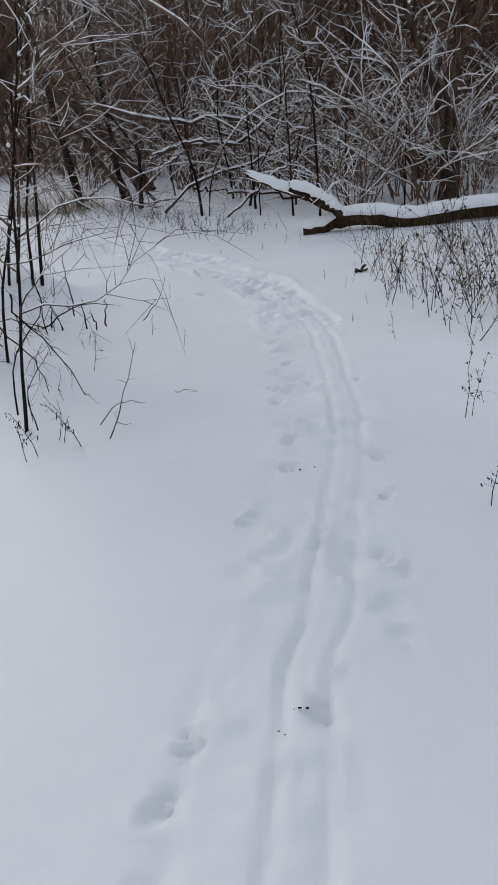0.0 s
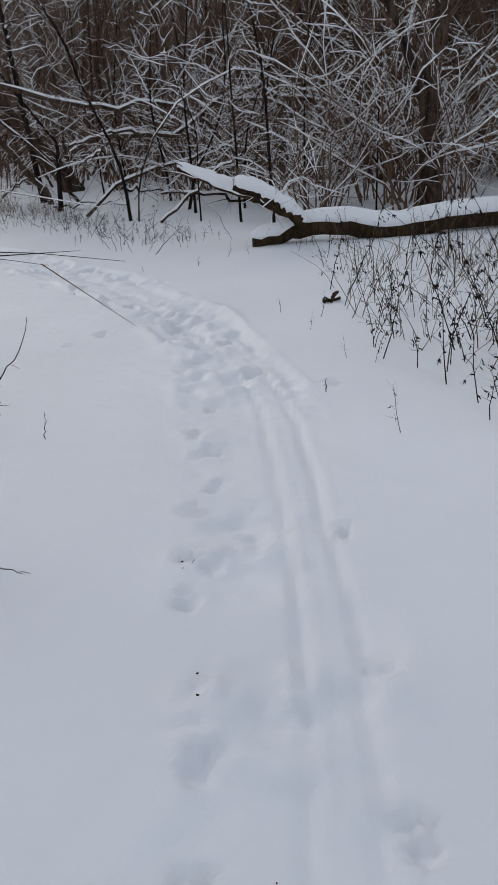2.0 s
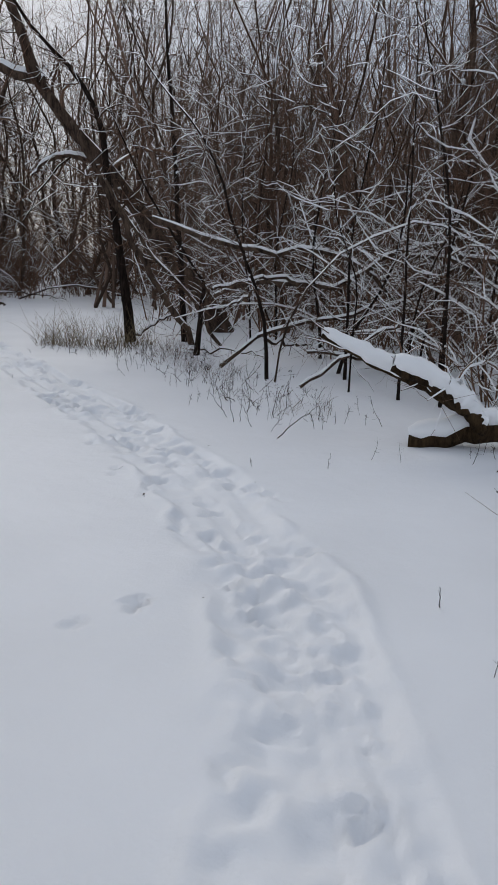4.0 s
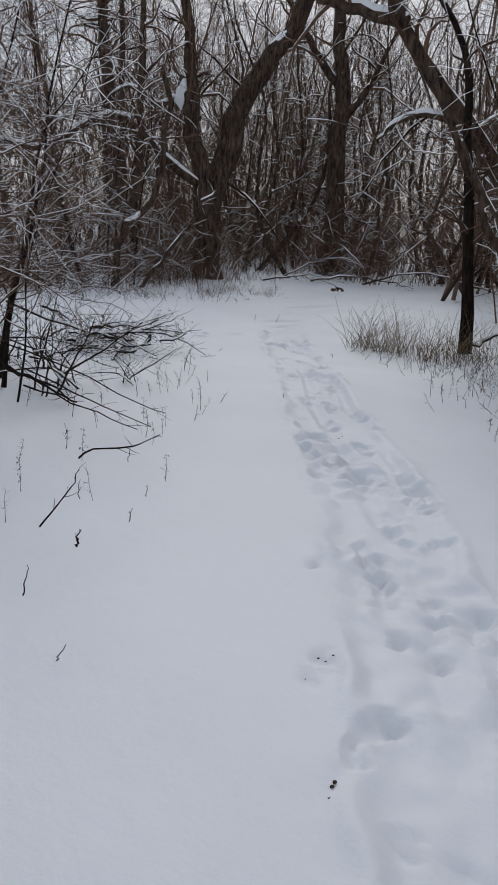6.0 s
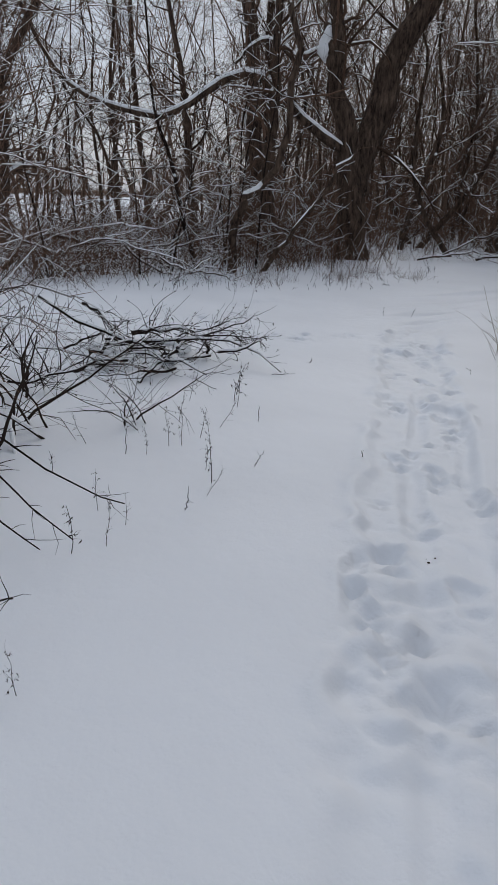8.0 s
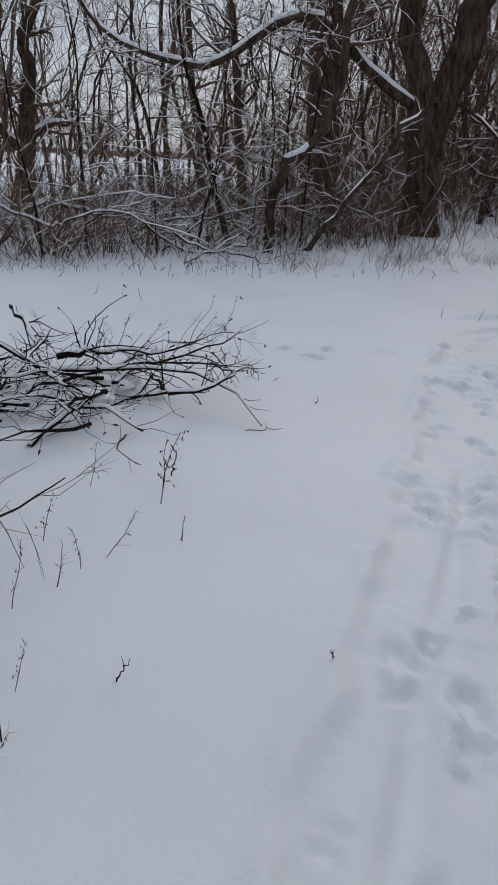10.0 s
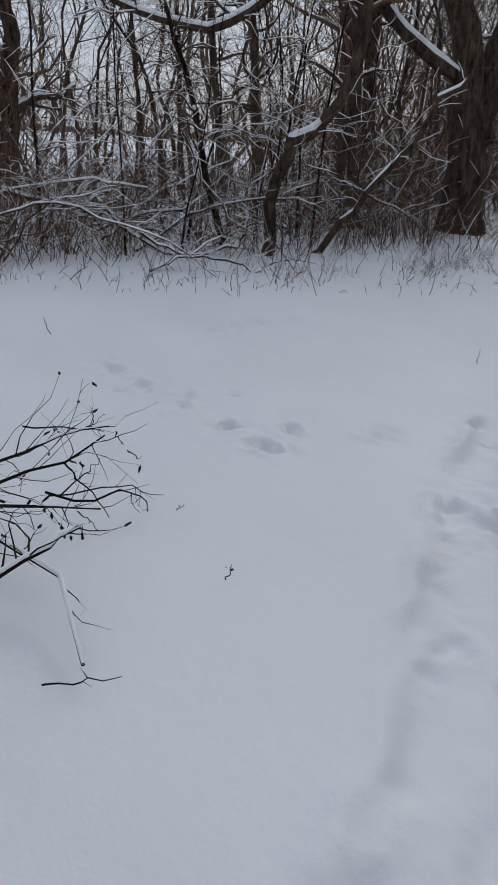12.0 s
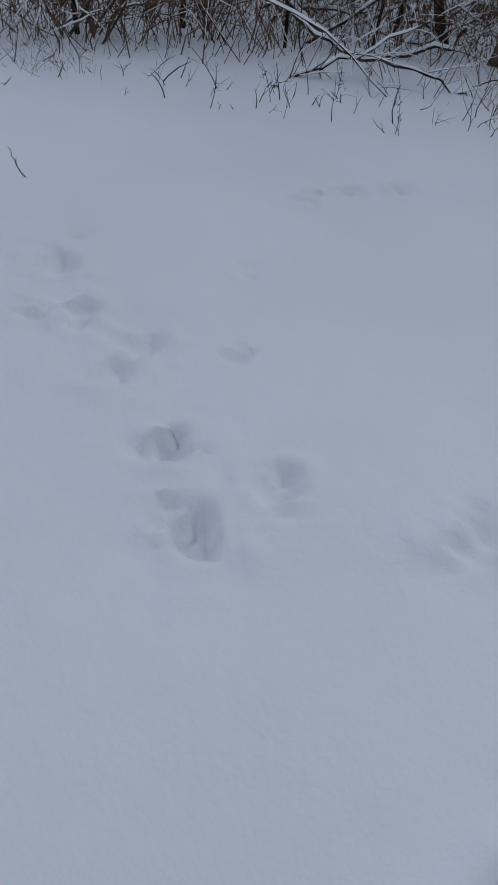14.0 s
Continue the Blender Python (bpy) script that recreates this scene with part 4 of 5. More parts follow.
tagged(rise, "low wooded rise across the snowy field", "hill", kind="structure")

# ---------------------------------------------------------------- brush, weeds and grass
def brush(k):
    """A patch of thin upright undergrowth stems, too many to count."""
    n = 38
    P = np.zeros((n, 4, 3))
    a, d = rng.uniform(0, 2 * np.pi, n), np.sqrt(rng.random(n)) * 0.9
    P[:, 0, 0], P[:, 0, 1] = np.cos(a) * d, np.sin(a) * d
    way = np.concatenate([rng.normal(size=(n, 2)) * 0.42, np.ones((n, 1))], 1)
    H = rng.uniform(0.3, 1.0 + 0.25 * k, n)[:, None]
    for s in range(1, 4):
        way = way + rng.normal(size=(n, 3)) * 0.27
        way /= np.linalg.norm(way, axis=1, keepdims=True)
        P[:, s] = P[:, s - 1] + way * H / 3
    R = rng.uniform(0.0025, 0.006, n)[:, None] * np.linspace(1, 0.35, 4)[None]
    T, TR = sprout(P, R, 110, (0.1, 0.45), (25, 75), 0.0, n=3, t0=0.2, ratio=0.6, rmin=0.0015)
    ob = new("brush", mesh_of("brush", join(tubes(P, R, 3), tubes(T, TR, 3)), THICKET))
    tagged(part("snow", join(snow_on(P[::3], R[::3], 3, 1.0, 0.004, 0.42), snow_on(T[::3], TR[::3], 3, 1.0, 0.003, 0.45)), CAP, ob, "specks of snow on the stems"), kind="stuff")
    return tagged(ob, "thin brown undergrowth stems standing in snow", "undergrowth", kind="stuff")


patches = [brush(k) for k in range(4)]
for poly, count, gap in [(LEFT_EDGE, 18, 0.6), (RIGHT_EDGE, 24, 0.8), (BEND, 22, 0.8), (BEYOND, 24, 0.8),
                         ([(-11.6, 12.6), (-11.5, 16.6), (-12.6, 19.6), (-13.8, 23.0), (-14.6, 24), (-13, 16), (-12.6, 12.4)], 13, 0.7),
                         ([(-15.5, 8), (-15, 24), (-26, 26), (-26, 6)], 40, 0.8)]:
    for x, y in scatter(poly, count, gap):
        put(patches[rng.integers(4)], x, y, rng.uniform(0, 360), rng.uniform(0.7, 1.25))
for points, count, spread in [([(-0.7, 11.2), (-1.5, 12.1), (-2.6, 13.6), (-3.9, 15.1)], 8, 0.3), ([(-11.5, 12.8), (-10.95, 14.7), (-10.9, 16.2), (-11.1, 18.4), (-11.9, 20.6)], 14, 0.3)]:
    line = spline(points, 50)
    for _ in range(count):
        x, y = line[rng.integers(50)] + rng.normal(size=2) * spread
        put(patches[rng.integers(4)], x, y, rng.uniform(0, 360), rng.uniform(0.24, 0.42))
for ob in patches:
    ob.location = (rng.uniform(4, 7), rng.uniform(13, 18), 0.05)


def blob(at, way, length, width):
    """A curled dead leaf or seed head: a short spindle."""
    at, way = np.asarray(at, float), np.asarray(way, float)
    way = way / np.linalg.norm(way)
    P = at + way * length * np.linspace(0, 1, 4)[:, None]
    P[2:, :2] += rng.normal(size=2) * width * 0.7
    return tubes(P, np.array([0.15, 1, 0.8, 0.1]) * width / 2, 4)


def weed(k, height, leaves, bend=0.15):
    """A dead upright weed: a stalk with short side shoots and hanging curled leaves."""
    ob = thing("weed", "dead dark weed stalk with curled leaves in snow", "weed", "dead weeds")
    n = 8
    P = np.zeros((1, n, 3))
    way = np.array([rng.normal() * bend, rng.normal() * bend, 1.0])
    for s in range(1, n):
        way = way + rng.normal(size=3) * 0.09
        way /= np.linalg.norm(way)
        P[0, s] = P[0, s - 1] + way * height / (n - 1)
    R = np.linspace(0.0042, 0.0015, n)[None]
    part("stalk", tubes(P, R, 5), WEED, ob)
    T, TR = sprout(P, R, 11, (height * 0.1, height * 0.35), (25, 70), 0.0, n=4, t0=0.25, ratio=0.6, rmin=0.0011, wob=0.28)
    tagged(part("spray", tubes(T, TR, 3), WEED, ob), kind="stuff")
    bits = []
    for _ in range(leaves):
        j = rng.integers(0, 11)
        p = T[j, rng.integers(1, 4)] if rng.random() < 0.6 else P[0, rng.integers(3, n)]
        bits.append(blob(p, (rng.normal() * 0.5, rng.normal() * 0.5, -1), rng.uniform(0.022, 0.048), rng.uniform(0.006, 0.012)))
    if bits:
        tagged(part("foliage", join(*bits), WEED, ob, "dark shrivelled hanging leaves"), kind="stuff")
    return ob


weeds = [weed(k, h, n) for k, (h, n) in enumerate([(0.3, 5), (0.45, 12), (0.6, 18), (0.75, 22), (0.4, 0), (0.55, 4)])]
WEED_BED = [(0.55, 7.1), (0.72, 5.5), (1.0, 4.9), (2.4, 4.4), (3.6, 6), (3.6, 9.8), (0.65, 9.7)]
for x, y in scatter(WEED_BED, 120, 0.08):
    put(weeds[rng.integers(6)], x, y, rng.uniform(0, 360), rng.uniform(0.5, 1.05), (rng.normal() * 14, rng.normal() * 14), 0.01)
for x, y in scatter([(0.6, 6.6), (0.85, 5.4), (1.5, 5.0), (1.9, 6.4), (1.0, 7.6)], 44, 0.05):
    put(weeds[rng.integers(1, 4)], x, y, rng.uniform(0, 360), rng.uniform(0.5, 0.95), (rng.normal() * 14, rng.normal() * 14), 0.01)
for x, y, k, s in [(0.8, 3.73, 2, 0.9), (0.84, 3.75, 3, 0.7), (0.71, 2.77, 1, 0.9), (0.77, 2.85, 4, 1.0), (1.06, 4.83, 1, 0.6), (0.62, 5.22, 5, 0.6), (0.66, 6.2, 1, 0.6), (0.45, 7.2, 4, 0.7),
                   (0.36, 6.9, 4, 0.5), (0.52, 6.3, 4, 0.5), (1.0, 4.3, 0, 0.5), (0.95, 4.0, 0, 0.4), (0.9, 3.2, 5, 0.7), (0.83, 2.6, 1, 0.8)]:
    put(weeds[k], x, y, rng.uniform(0, 360), s * 0.68, (rng.normal() * 6, rng.normal() * 6), 0.01)


def fringe(points, count, spread, sizes, kinds):
    """Weeds strewn along a line."""
    line = spline(points, 60)
    for _ in range(count):
        c = line[rng.integers(60)]
        x, y = c + rng.normal(size=2) * spread
        put(weeds[kinds[rng.integers(len(kinds))]], x, y, rng.uniform(0, 360), rng.uniform(*sizes), (rng.normal() * 9, rng.normal() * 9), 0.01)


fringe([(-0.6, 10.6), (-1.5, 11.6), (-2.6, 13.2), (-3.9, 14.7)], 84, 0.36, (0.3, 0.7), [0, 4, 5, 1, 2])
fringe([(0.0, 9.75), (0.9, 9.7), (2.4, 9.8)], 14, 0.14, (0.3, 0.6), [0, 4, 4])
fringe([(-11.15, 12.9), (-11.0, 14.9), (-10.9, 16.6), (-11.7, 19.6), (-12.3, 22.8)], 26, 0.28, (0.3, 0.7), [0, 1, 4, 5])
fringe([(-4.2, 9.3), (-4.6, 10.2), (-4.9, 11.0), (-5.6, 11.6)], 20, 0.4, (0.3, 0.65), [0, 1, 2, 2, 5])
fringe([(-6.6, 12.1), (-7.1, 12.3), (-7.8, 12.4)], 11, 0.25, (0.4, 0.8), [1, 5, 4])
fringe([(-1.3, 3.4), (-1.6, 4.4), (-1.7, 5.6)], 16, 0.22, (0.3, 0.7), [0, 1, 4, 5])
for x, y, k, s in [(-4.19, 10.31, 1, 0.7), (-3.51, 9.84, 2, 0.45), (-3.85, 9.13, 1, 0.6), (-4.05, 9.68, 2, 0.5), (-4.67, 11.25, 1, 0.45), (-5.03, 11.34, 5, 0.6), (-5.1, 11.5, 4, 0.7),
                   (-5.0, 11.1, 1, 0.5), (-3.55, 8.85, 4, 0.6), (-4.3, 10.6, 4, 0.5), (-5.4, 11.55, 1, 0.6), (-5.75, 11.85, 2, 0.5), (-5.2, 11.7, 5, 0.55), (-5.5, 11.3, 1, 0.5)]:
    put(weeds[k], x, y, rng.uniform(0, 360), s * 0.7, (rng.normal() * 10, rng.normal() * 10), 0.01)
for ob in weeds:
    ob.location = (rng.uniform(1.6, 3.0), rng.uniform(6, 9), 0.02)


def grass_clump(label, cx, cy, rx, ry, count, height):
    a, d = rng.uniform(0, 2 * np.pi, count), np.sqrt(rng.random(count))
    P = np.zeros((count, 5, 3))
    P[:, 0, 0], P[:, 0, 1] = cx + rx * np.cos(a) * d, cy + ry * np.sin(a) * d
    P[:, 0, 2] = ground_z(P[:, 0, 0], P[:, 0, 1]) - 0.02
    way = np.concatenate([rng.normal(size=(count, 2)) * 0.3, np.ones((count, 1))], 1)
    H = rng.uniform(*height, count)[:, None]
    for s in range(1, 5):
        way[:, :2] *= 1.35
        way = way + rng.normal(size=(count, 3)) * 0.1
        way /= np.linalg.norm(way, axis=1, keepdims=True)
        P[:, s] = P[:, s - 1] + way * H / 4
    R = rng.uniform(0.002, 0.004, count)[:, None] * np.linspace(1, 0.3, 5)[None]
    ob = new("dry_grass", mesh_of("dry_grass", tubes(P, R, 3), GRASS))
    return tagged(ob, label, "grass", kind="stuff")


grass_clump("tan dry grass tussock poking through the snow", -4.9, 15.75, 0.95, 0.5, 340, (0.2, 0.75))
grass_clump("thin dry grass along the snowy edge", -5.6, 15.6, 0.4, 0.35, 110, (0.3, 0.75))
grass_clump("thin dry grass along the snowy verge", 1.9, 7.6, 1.3, 2.0, 420, (0.2, 0.5))
for cx, cy, n in [(-11.7, 13.6, 22), (-11.8, 15.4, 16), (-12.0, 16.9, 16), (-12.6, 19.0, 22), (-13.4, 21.5, 30), (-13.6, 23.4, 40), (-13.2, 25.5, 50)]:
    grass_clump("brown dead grass at the wood's edge", cx - 0.3, cy, 0.5, 1.0, n, (0.12, 0.4))


def stubble(label, points, count, spread, height):
    """A strip of short dead stalks with side shoots along a line, too many to count."""
    line = spline(points, 80)
    P = np.zeros((count, 4, 3))
    P[:, 0, :2] = line[rng.integers(0, 80, count)] + rng.normal(size=(count, 2)) * spread
    P[:, 0, 2] = ground_z(P[:, 0, 0], P[:, 0, 1]) - 0.02
    way = np.concatenate([rng.normal(size=(count, 2)) * 0.4, np.ones((count, 1))], 1)
    H = rng.uniform(*height, count)[:, None] * rng.uniform(0.5, 1, count)[:, None]
    for s in range(1, 4):
        way = way + rng.normal(size=(count, 3)) * 0.2
        way /= np.linalg.norm(way, axis=1, keepdims=True)
        P[:, s] = P[:, s - 1] + way * H / 3
    R = rng.uniform(0.002, 0.0045, count)[:, None] * np.linspace(1, 0.4, 4)[None]
    T, TR = sprout(P, R, count * 2, (0.03, 0.14), (25, 75), 0.0, n=3, t0=0.3, ratio=0.7, rmin=0.0015)
    ob = new("undergrowth", mesh_of("undergrowth", join(tubes(P, R, 3), tubes(T, TR, 3)), WEED))
    return tagged(ob, label, "undergrowth", kind="stuff")


stubble("dark dead stalks fringing the snow at the wood's edge", [(-11.5, 13.0), (-10.85, 14.7), (-10.55, 16.1), (-10.65, 18.4), (-11.5, 20.6)], 130, 0.34, (0.08, 0.3))
stubble("dark dead stalks standing along the snowy bend", [(-3.9, 14.6), (-4.6, 15.1), (-5.4, 15.3)], 80, 0.26, (0.1, 0.35))
stubble("dark dead stalks fringing the snow below the thicket", [(-0.9, 11.4), (-1.6, 11.9), (-2.5, 13.2), (-3.6, 14.3)], 90, 0.26, (0.1, 0.32))


# ---------------------------------------------------------------- brush pile, sticks and bits on the snow
def brush_pile():
    """A low heap of cut branches: long sticks lying across one another, twigs with buds, snow on and between them."""
    base = np.array([-6.75, 12.15, 0.08])
    ob = thing("brush_pile", "heap of cut branches half buried in snow", "brush pile", at=tuple(base))
    long_sticks = [
        ([(-8.14, 11.84, 0.40), (-7.37, 11.85, 0.30), (-7.05, 11.95, 0.24), (-6.90, 12.1, 0.22), (-6.77, 12.4, 0.22), (-6.6, 12.72, 0.2), (-6.42, 12.86, 0.15), (-6.06, 12.92, 0.04)], 0.017),
        ([(-7.04, 12.14, 0.24), (-7.03, 12.37, 0.27), (-6.93, 12.64, 0.26)], 0.022),
        ([(-7.88, 12.1, 0.40), (-7.47, 12.1, 0.34), (-7.16, 12.07, 0.2)], 0.018),
        ([(-6.62, 11.42, 0.08), (-6.62, 11.62, 0.13), (-6.47, 11.9, 0.1)], 0.013),
        ([(-6.22, 11.73, 0.06), (-6.38, 11.96, 0.14), (-6.37, 12.13, 0.15), (-6.17, 12.3, 0.07)], 0.016),
        ([(-6.87, 11.69, 0.17), (-6.9, 11.87, 0.2), (-7.33, 12.2, 0.34)], 0.016),
        ([(-6.65, 11.63, 0.1), (-6.7, 11.81, 0.16), (-6.74, 12.1, 0.2), (-6.7, 12.4, 0.12)], 0.014),
        ([(-7.3, 12.0, 0.1), (-6.95, 12.35, 0.2), (-6.7, 12.75, 0.25), (-6.62, 13.1, 0.2)], 0.011),
        ([(-7.0, 12.2, 0.15), (-6.8, 12.6, 0.2), (-6.75, 12.95, 0.3), (-6.8, 13.2, 0.36)], 0.009),
        ([(-7.2, 12.4, 0.1), (-7.0, 12.7, 0.22), (-6.98, 13.0, 0.3), (-7.05, 13.3, 0.32)], 0.009)]
    n, m = 15, 9
    P, R = [], []
    for pts, r in long_sticks:
        P.append(spline(pts, m) - base + rng.normal(size=(m, 3)) * 0.012)
        R.append(np.linspace(r, r * 0.3, m))
    for _ in range(n):
        a = rng.uniform(0, 2 * np.pi)
        way = np.array([0.7 * math.cos(a), math.sin(a), rng.normal() * 0.12])
        c = np.array([rng.normal() * 0.28, rng.normal() * 0.34, rng.uniform(0.0, 0.15)])
        line = c + way * rng.uniform(0.2, 0.42) * np.linspace(-1, 1, m)[:, None]
        line[1:-1] += np.cumsum(rng.normal(size=(m - 2, 3)) * 0.016, 0)
        P.append(line)
        R.append(np.linspace(1, 0.35, m) * rng.uniform(0.006, 0.013))
    P, R = np.array(P), np.array(R)
    P[:, :, 2] = np.maximum(P[:, :, 2], -0.03)
    for k in range(len(P)):
        part("stick", tubes(P[k], R[k], 7, 0.14), WET_BARK, ob)
    T, TR = sprout(P, R, 300, (0.12, 0.45), (20, 65), 0.03, n=5, t0=0.2, ratio=0.4, rmin=0.002, wob=0.22)
    U, UR = sprout(T, TR, 160, (0.05, 0.16), (25, 60), 0.02, n=3, t0=0.3, ratio=0.7, rmin=0.0012)
    for q in (T, U):
        q[:, :, 2] = np.maximum(q[:, :, 2], -0.02)
    buds = [blob(T[j, -1], T[j, -1] - T[j, -2], rng.uniform(0.014, 0.03), 0.01) for j in range(0, 300, 3)]
    buds += [blob(U[j, -1], (rng.normal(), rng.normal(), -1), rng.uniform(0.02, 0.04), 0.009) for j in range(0, 160, 3)]
    tagged(part("twig_spray", join(tubes(T, TR, 4), tubes(U, UR, 3), *buds), WEED, ob), kind="stuff")
    cushions = []
    for _ in range(18):
        c = np.array([rng.normal() * 0.2 - 0.02, rng.normal() * 0.26, rng.uniform(-0.02, 0.1)])
        w = rng.uniform(0.04, 0.09)
        line = c + np.array([rng.normal(), rng.normal(), 0]) * 0.06 * np.linspace(-1, 1, 5)[:, None]
        cushions.append(tubes(line, np.array([0.05, 0.8, 1, 0.8, 0.05]) * w, 7, 0.2, 0.55))
    part("snow", join(snow_on(P, R, 6, 1.0, 0.005, 0.5), snow_on(T, TR, 3, 1.0, 0.002, 0.25), *cushions), CAP, ob, "white snow lying on the heap")


brush_pile()


def stick(label, points, r, twigs=5, name="stick"):
    base = np.array(points[0])
    ob = thing(name, label, "stick", "sticks in the snow", at=tuple(base))
    P, R = stem([np.array(p) - base for p in points], r * 0.8, r * 0.3, n=9, wander=max(r * 0.8, 0.004))
    part("shaft", tubes(*capped(P, R), 6, 0.12), WET_BARK, ob)
    if twigs:
        reach = 0.35 * float(np.linalg.norm(P[-1, :] - P[0, :] if P.ndim == 2 else P[0, -1] - P[0, 0]))
        T, TR = sprout(P, R, twigs, (min(0.06, reach * 0.4), min(0.25, reach)), (25, 70), 0.02, n=4, ratio=0.6, rmin=0.0014, floor=0.03 - base[2])
        tagged(part("twig_spray", tubes(T, TR, 4), WEED, ob), kind="stuff")
    return ob


for pts, r, n in [
        ([(-5.77, 9.93, 0.30), (-5.50, 10.13, 0.25), (-5.24, 10.32, 0.16), (-4.89, 10.29, 0.10)], 0.016, 6),
        ([(-5.55, 10.33, 0.22), (-4.90, 10.23, 0.20), (-4.47, 10.23, 0.15), (-4.12, 10.29, 0.09)], 0.008, 8),
        ([(-3.86, 9.51, 0.09), (-3.85, 9.62, 0.12), (-3.76, 9.81, 0.12), (-3.78, 9.9, 0.13), (-3.61, 9.88, 0.22)], 0.008, 7),
        ([(-3.21, 8.80, 0.08), (-3.29, 8.95, 0.12), (-3.35, 9.08, 0.17), (-3.34, 9.11, 0.24)], 0.006, 5),
        ([(-5.02, 9.94, 0.24), (-4.63, 10.01, 0.2), (-4.35, 10.07, 0.15), (-4.09, 10.15, 0.1)], 0.008, 6),
        ([(-5.38, 10.02, 0.30), (-5.13, 10.13, 0.22), (-4.96, 10.30, 0.09)], 0.019, 4),
        ([(-5.3, 9.7, 0.6), (-4.95, 10.1, 0.42), (-4.5, 10.4, 0.2), (-4.3, 10.6, 0.1)], 0.008, 9),
        ([(-1.35, 6.0, 0.05), (-1.28, 6.03, 0.12), (-1.2, 6.06, 0.22), (-1.14, 6.08, 0.38)], 0.005, 2),
        ([(-0.82, 4.23, 0.045), (-0.75, 4.21, 0.055), (-0.67, 4.19, 0.05)], 0.003, 1),
        ([(-1.06, 3.54, 0.05), (-1.05, 3.78, 0.12), (-1.02, 4.23, 0.36)], 0.005, 6),
        ([(-1.16, 3.74, 0.05), (-1.09, 3.92, 0.1), (-0.91, 3.81, 0.14)], 0.004, 3),
        ([(-2.1, 5.2, 0.5), (-1.98, 4.95, 0.40), (-1.64, 4.53, 0.30), (-1.35, 4.15, 0.08)], 0.009, 12),
        ([(-1.94, 5.27, 0.22), (-1.84, 5.76, 0.25), (-1.58, 5.99, 0.20)], 0.008, 6),
        ([(-2.1, 4.9, 0.34), (-1.76, 4.52, 0.20), (-1.60, 4.24, 0.08)], 0.007, 8),
        ([(-1.7, 3.95, 0.05), (-1.72, 4.1, 0.35), (-1.6, 4.4, 0.55), (-1.75, 4.7, 0.7)], 0.007, 10),
        ([(-1.5, 3.7, 0.05), (-1.55, 3.8, 0.25), (-1.45, 3.95, 0.42)], 0.005, 8),
        ([(-1.77, 5.8, 0.06), (-1.78, 5.82, 0.3)], 0.009, 1), ([(-1.62, 5.85, 0.06), (-1.6, 5.87, 0.28)], 0.009, 2),
        ([(-1.68, 5.75, 0.06), (-1.71, 5.78, 0.22)], 0.008, 2), ([(-1.95, 6.1, 0.1), (-1.98, 6.15, 0.6)], 0.008, 3),
        ([(-0.91, 5.3, 0.02), (-0.9, 5.32, 0.14)], 0.003, 1), ([(-1.2, 5.6, 0.03), (-1.19, 5.62, 0.2)], 0.003, 2),
        ([(-0.97, 10.05, 0.03), (-0.85, 10.2, 0.14), (-0.7, 10.35, 0.25)], 0.005, 3),
        ([(-6.2, 12.2, 0.06), (-5.95, 12.05, 0.1), (-5.8, 12.1, 0.07)], 0.005, 4),
        ([(-6.79, 12.98, 0.2), (-6.83, 13.11, 0.13), (-6.82, 13.19, 0.13), (-6.83, 13.25, 0.14), (-6.85, 13.32, 0.11), (-6.86, 13.35, 0.07), (-6.84, 13.36, 0.03)], 0.006, 5),
        ([(-6.84, 13.0, 0.16), (-6.87, 13.12, 0.14), (-6.85, 13.21, 0.15), (-6.88, 13.3, 0.13), (-6.91, 13.38, 0.07), (-6.93, 13.46, 0.04)], 0.004, 4),
        ([(-7.01, 13.1, 0.2), (-6.96, 13.13, 0.16), (-6.89, 13.17, 0.1), (-6.83, 13.21, 0.04)], 0.005, 5),
        ([(-6.94, 13.06, 0.1), (-6.96, 13.13, 0.14), (-6.98, 13.19, 0.17), (-7.0, 13.23, 0.2)], 0.004, 2),
        ([(-7.57, 13.07, 0.14), (-7.55, 13.19, 0.13), (-7.52, 13.3, 0.12), (-7.61, 13.44, 0.05)], 0.005, 8),
        ([(-7.52, 13.32, 0.12), (-7.51, 13.36, 0.14), (-7.52, 13.42, 0.17)], 0.003, 3),
        ([(-7.53, 13.47, 0.08), (-7.53, 13.48, 0.05), (-7.51, 13.5, 0.02)], 0.005, 2),
        ([(-7.35, 13.46, 0.06), (-7.31, 13.48, 0.05), (-7.33, 13.51, 0.02)], 0.004, 2),
        ([(-6.77, 13.08, 0.12), (-6.77, 13.12, 0.08), (-6.76, 13.15, 0.03)], 0.003, 4),
        ([(-6.83, 13.47, 0.02), (-6.83, 13.5, 0.04)], 0.003, 0),
        ([(-6.33, 13.43, 0.02), (-6.34, 13.45, 0.04), (-6.35, 13.46, 0.06)], 0.003, 1),
        ([(-6.04, 12.78, 0.05), (-6.02, 12.87, 0.05), (-5.99, 12.97, 0.05)], 0.0035, 2),
        ([(-2.83, 8.46, 0.02), (-2.86, 8.5, 0.12)], 0.004, 0), ([(-2.41, 8.3, 0.01), (-2.4, 8.33, 0.06)], 0.003, 0),
        ([(-3.03, 8.86, 0.03), (-3.04, 8.88, 0.1)], 0.007, 2), ([(-5.70, 12.20, 0.04), (-5.69, 12.22, 0.16)], 0.005, 2)]:
    stick("dark bare stick lying in the snow", pts, r, n)
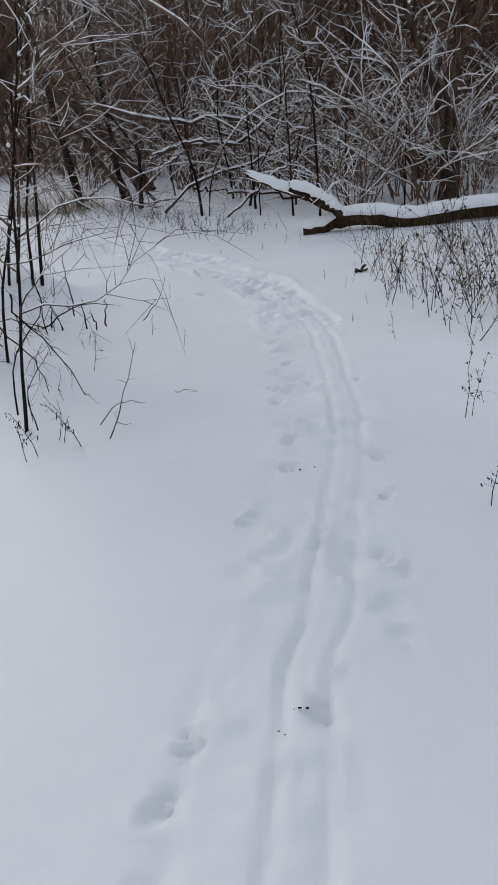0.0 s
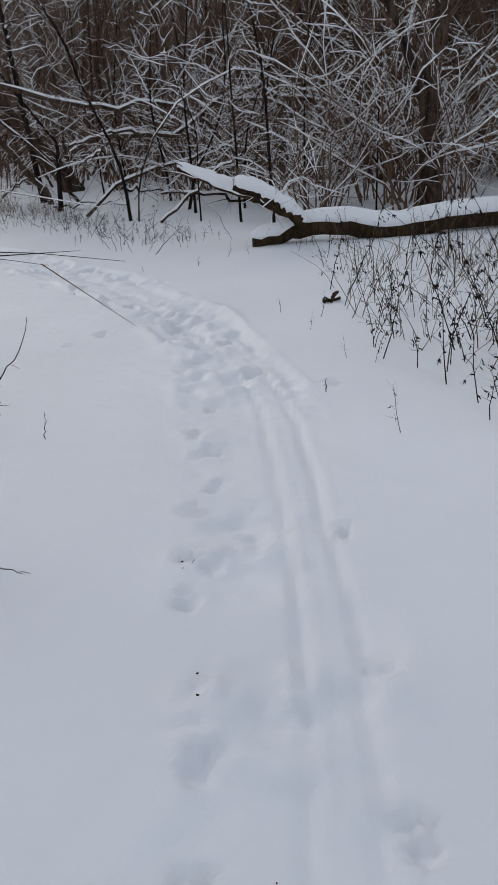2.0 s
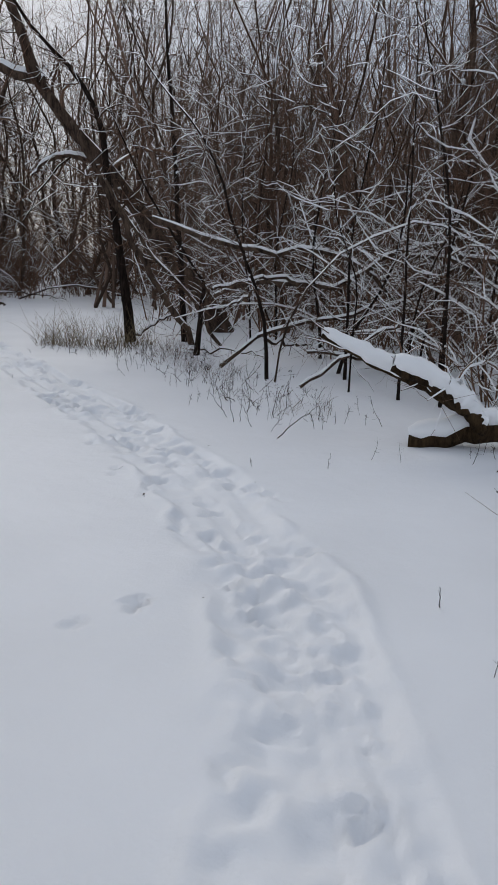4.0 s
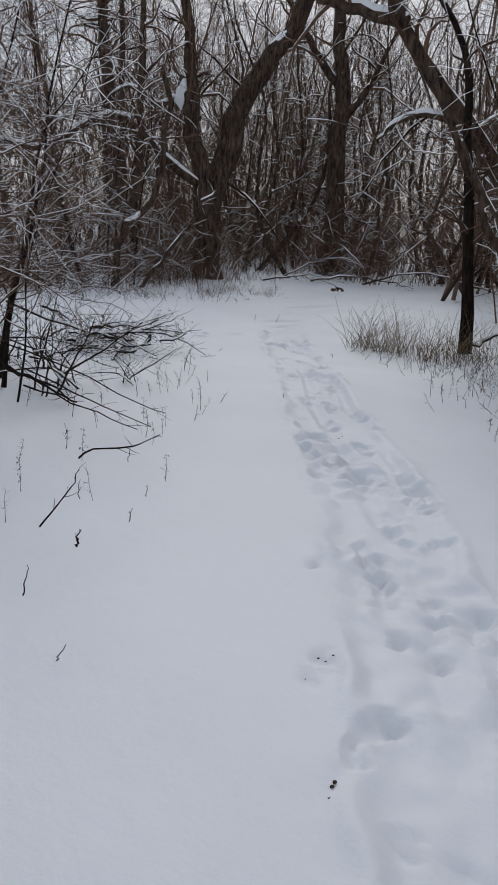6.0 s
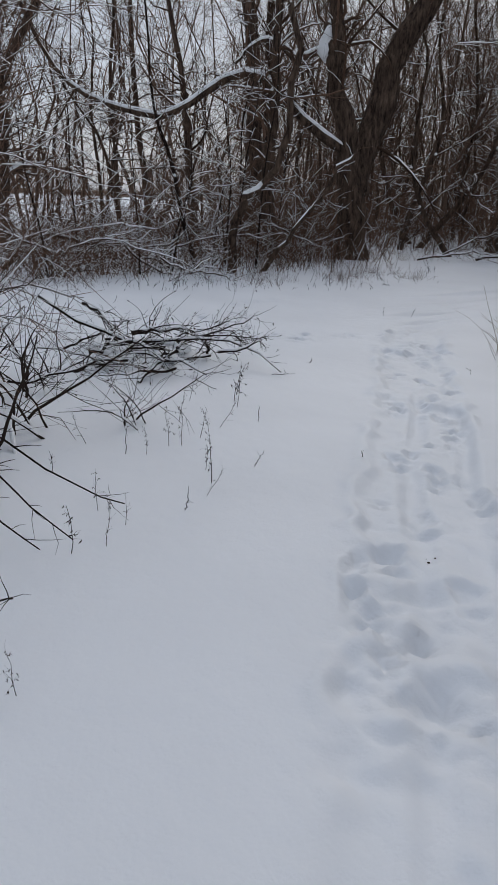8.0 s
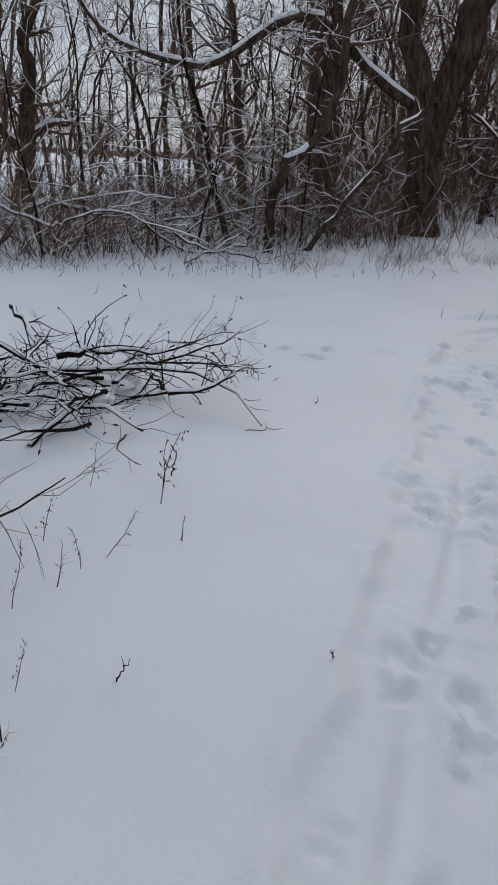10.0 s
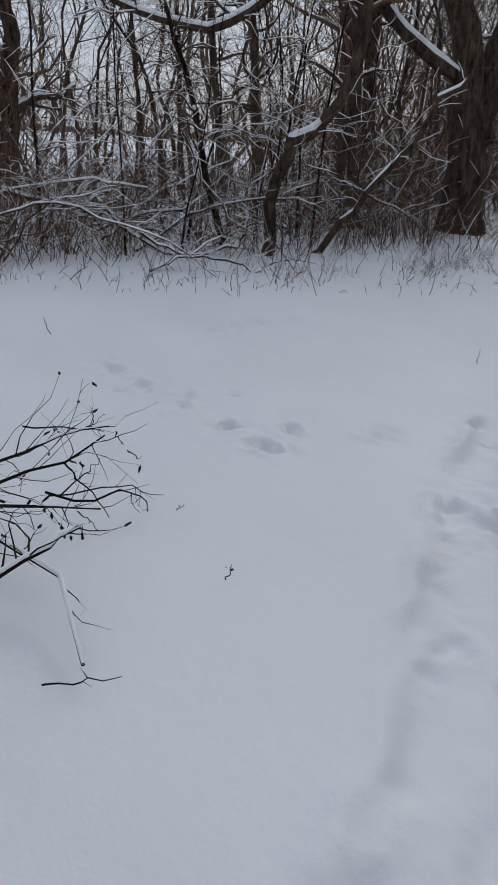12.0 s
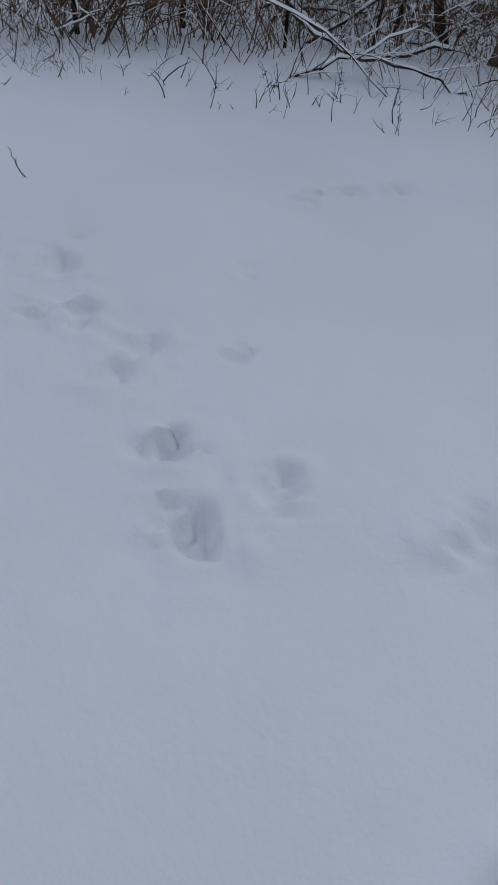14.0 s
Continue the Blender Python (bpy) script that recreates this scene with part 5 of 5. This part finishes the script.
for x, y, h in [(-3.6, 9.3, 0.1), (-3.9, 9.9, 0.12), (-3.2, 9.3, 0.08), (-3.4, 9.6, 0.07), (-4.3, 10.9, 0.12), (-4.6, 11.5, 0.1), (-5.2, 12.0, 0.09), (-4.4, 12.1, 0.06), (-5.05, 11.0, 0.14),
                (-9.2, 13.6, 0.12), (-9.6, 13.3, 0.08), (-1.0, 9.3, 0.07), (0.35, 5.8, 0.08), (0.2, 7.4, 0.1), (-0.5, 9.4, 0.1), (-8.1, 16.2, 0.1), (-7.95, 16.55, 0.1),
                (-2.6, 12.3, 0.12), (-3.4, 13.4, 0.12), (-2.0, 11.9, 0.2), (-1.6, 11.0, 0.25), (-1.5, 10.8, 0.3), (-1.46, 10.84, 0.28), (-1.3, 10.65, 0.22)]:
    z = float(ground_z(x, y))
    stick("short dark twig poking out of the snow", [(x, y, z - 0.02), (x + rng.normal() * h * 0.3, y + rng.normal() * h * 0.3, z + h)], 0.0035, 1, name="twig")


def crumb(x, y, size):
    """A crumb of dark soil or leaf turned up in a print."""
    bm = bmesh.new()
    bmesh.ops.create_icosphere(bm, subdivisions=1, radius=size)
    for v in bm.verts:
        v.co *= 0.45 + 1.1 * rng.random()
        v.co.z *= 0.45
    me = bpy.data.meshes.new("soil_crumb")
    bm.to_mesh(me)
    bm.free()
    me.materials.append(WEED)
    ob = new("soil_crumb", me)
    i, j = min(np.searchsorted(gx, x), len(gx) - 1), min(np.searchsorted(gy, y), len(gy) - 1)
    ob.location = (x, y, float(GZ[j, i]) + size * 0.15)
    ob.rotation_euler = (0, 0, rng.uniform(0, 6))
    tagged(ob, "dark crumb of soil and leaf on snow", "debris", "soil crumbs")


for x, y in [(-0.09, 1.63), (-0.06, 1.64), (-0.02, 1.59), (-0.03, 1.57), (-0.13, 1.56), (-0.16, 3.69), (-0.13, 3.69), (-0.09, 3.17), (-0.01, 3.17), (-0.25, 4.31), (-0.2, 4.3), (-0.05, 2.71),
             (-0.98, 7.08), (-0.95, 7.14), (-1.49, 8.46), (-1.47, 8.48), (-0.73, 7.23), (-0.89, 8.83), (-1.44, 9.8), (-3.43, 11.47), (-2.26, 9.52), (-2.22, 9.57), (-1.85, 8.91), (-1.85, 8.97),
             (-1.81, 8.98), (-1.79, 8.82), (-3.41, 11.5), (-3.89, 12.29), (-6.41, 13.5)]:
    crumb(x + rng.normal() * 0.012, y + rng.normal() * 0.012, rng.uniform(0.004, 0.0075))
    crumb(x + rng.normal() * 0.03, y + rng.normal() * 0.03, rng.uniform(0.002, 0.004))
bough("broken dark branch stub lying on snow", [([(0.5, 7.57, 0.03), (0.56, 7.59, 0.035), (0.63, 7.6, 0.03)], 0.015, 0.012)], name="branch_stub", twigs=0, snow=0.0, group="")
bough("strip of dark bark lying on snow", [([(-11.1, 22.8, 0.1), (-10.95, 22.85, 0.14), (-10.8, 22.9, 0.11)], 0.03, 0.02)], name="branch_stub", twigs=2, snow=0.0, group="")


# snowy branches fallen out over the edge of the wood
for pts, a, b in [
        ([(-12.25, 13.55, 0.03), (-12.00, 13.90, 0.56), (-11.79, 14.19, 0.64), (-11.57, 14.57, 0.60), (-11.30, 14.99, 0.49), (-11.04, 15.32, 0.32), (-10.85, 15.61, 0.08)], 0.012, 0.005),
        ([(-12.0, 13.8, 0.04), (-11.79, 14.19, 0.64), (-11.68, 14.51, 0.76), (-11.54, 14.86, 0.86)], 0.008, 0.004),
        ([(-11.15, 14.59, 0.06), (-11.25, 14.91, 0.06), (-11.28, 15.20, 0.17), (-11.30, 15.52, 0.29), (-11.36, 15.92, 0.46)], 0.016, 0.006),
        ([(-11.55, 15.07, 0.43), (-11.35, 15.43, 0.26), (-11.24, 15.78, 0.21), (-11.14, 16.07, 0.15), (-11.08, 16.32, 0.04)], 0.014, 0.006),
        ([(-12.74, 15.42, 0.06), (-12.70, 16.10, 0.48), (-12.47, 16.85, 0.70), (-12.16, 17.58, 0.70)], 0.016, 0.006)]:
    bough("thin fallen branch capped with snow at the wood's edge", [(pts, a, b)], twigs=34, thick=0.005, hold=0.6)
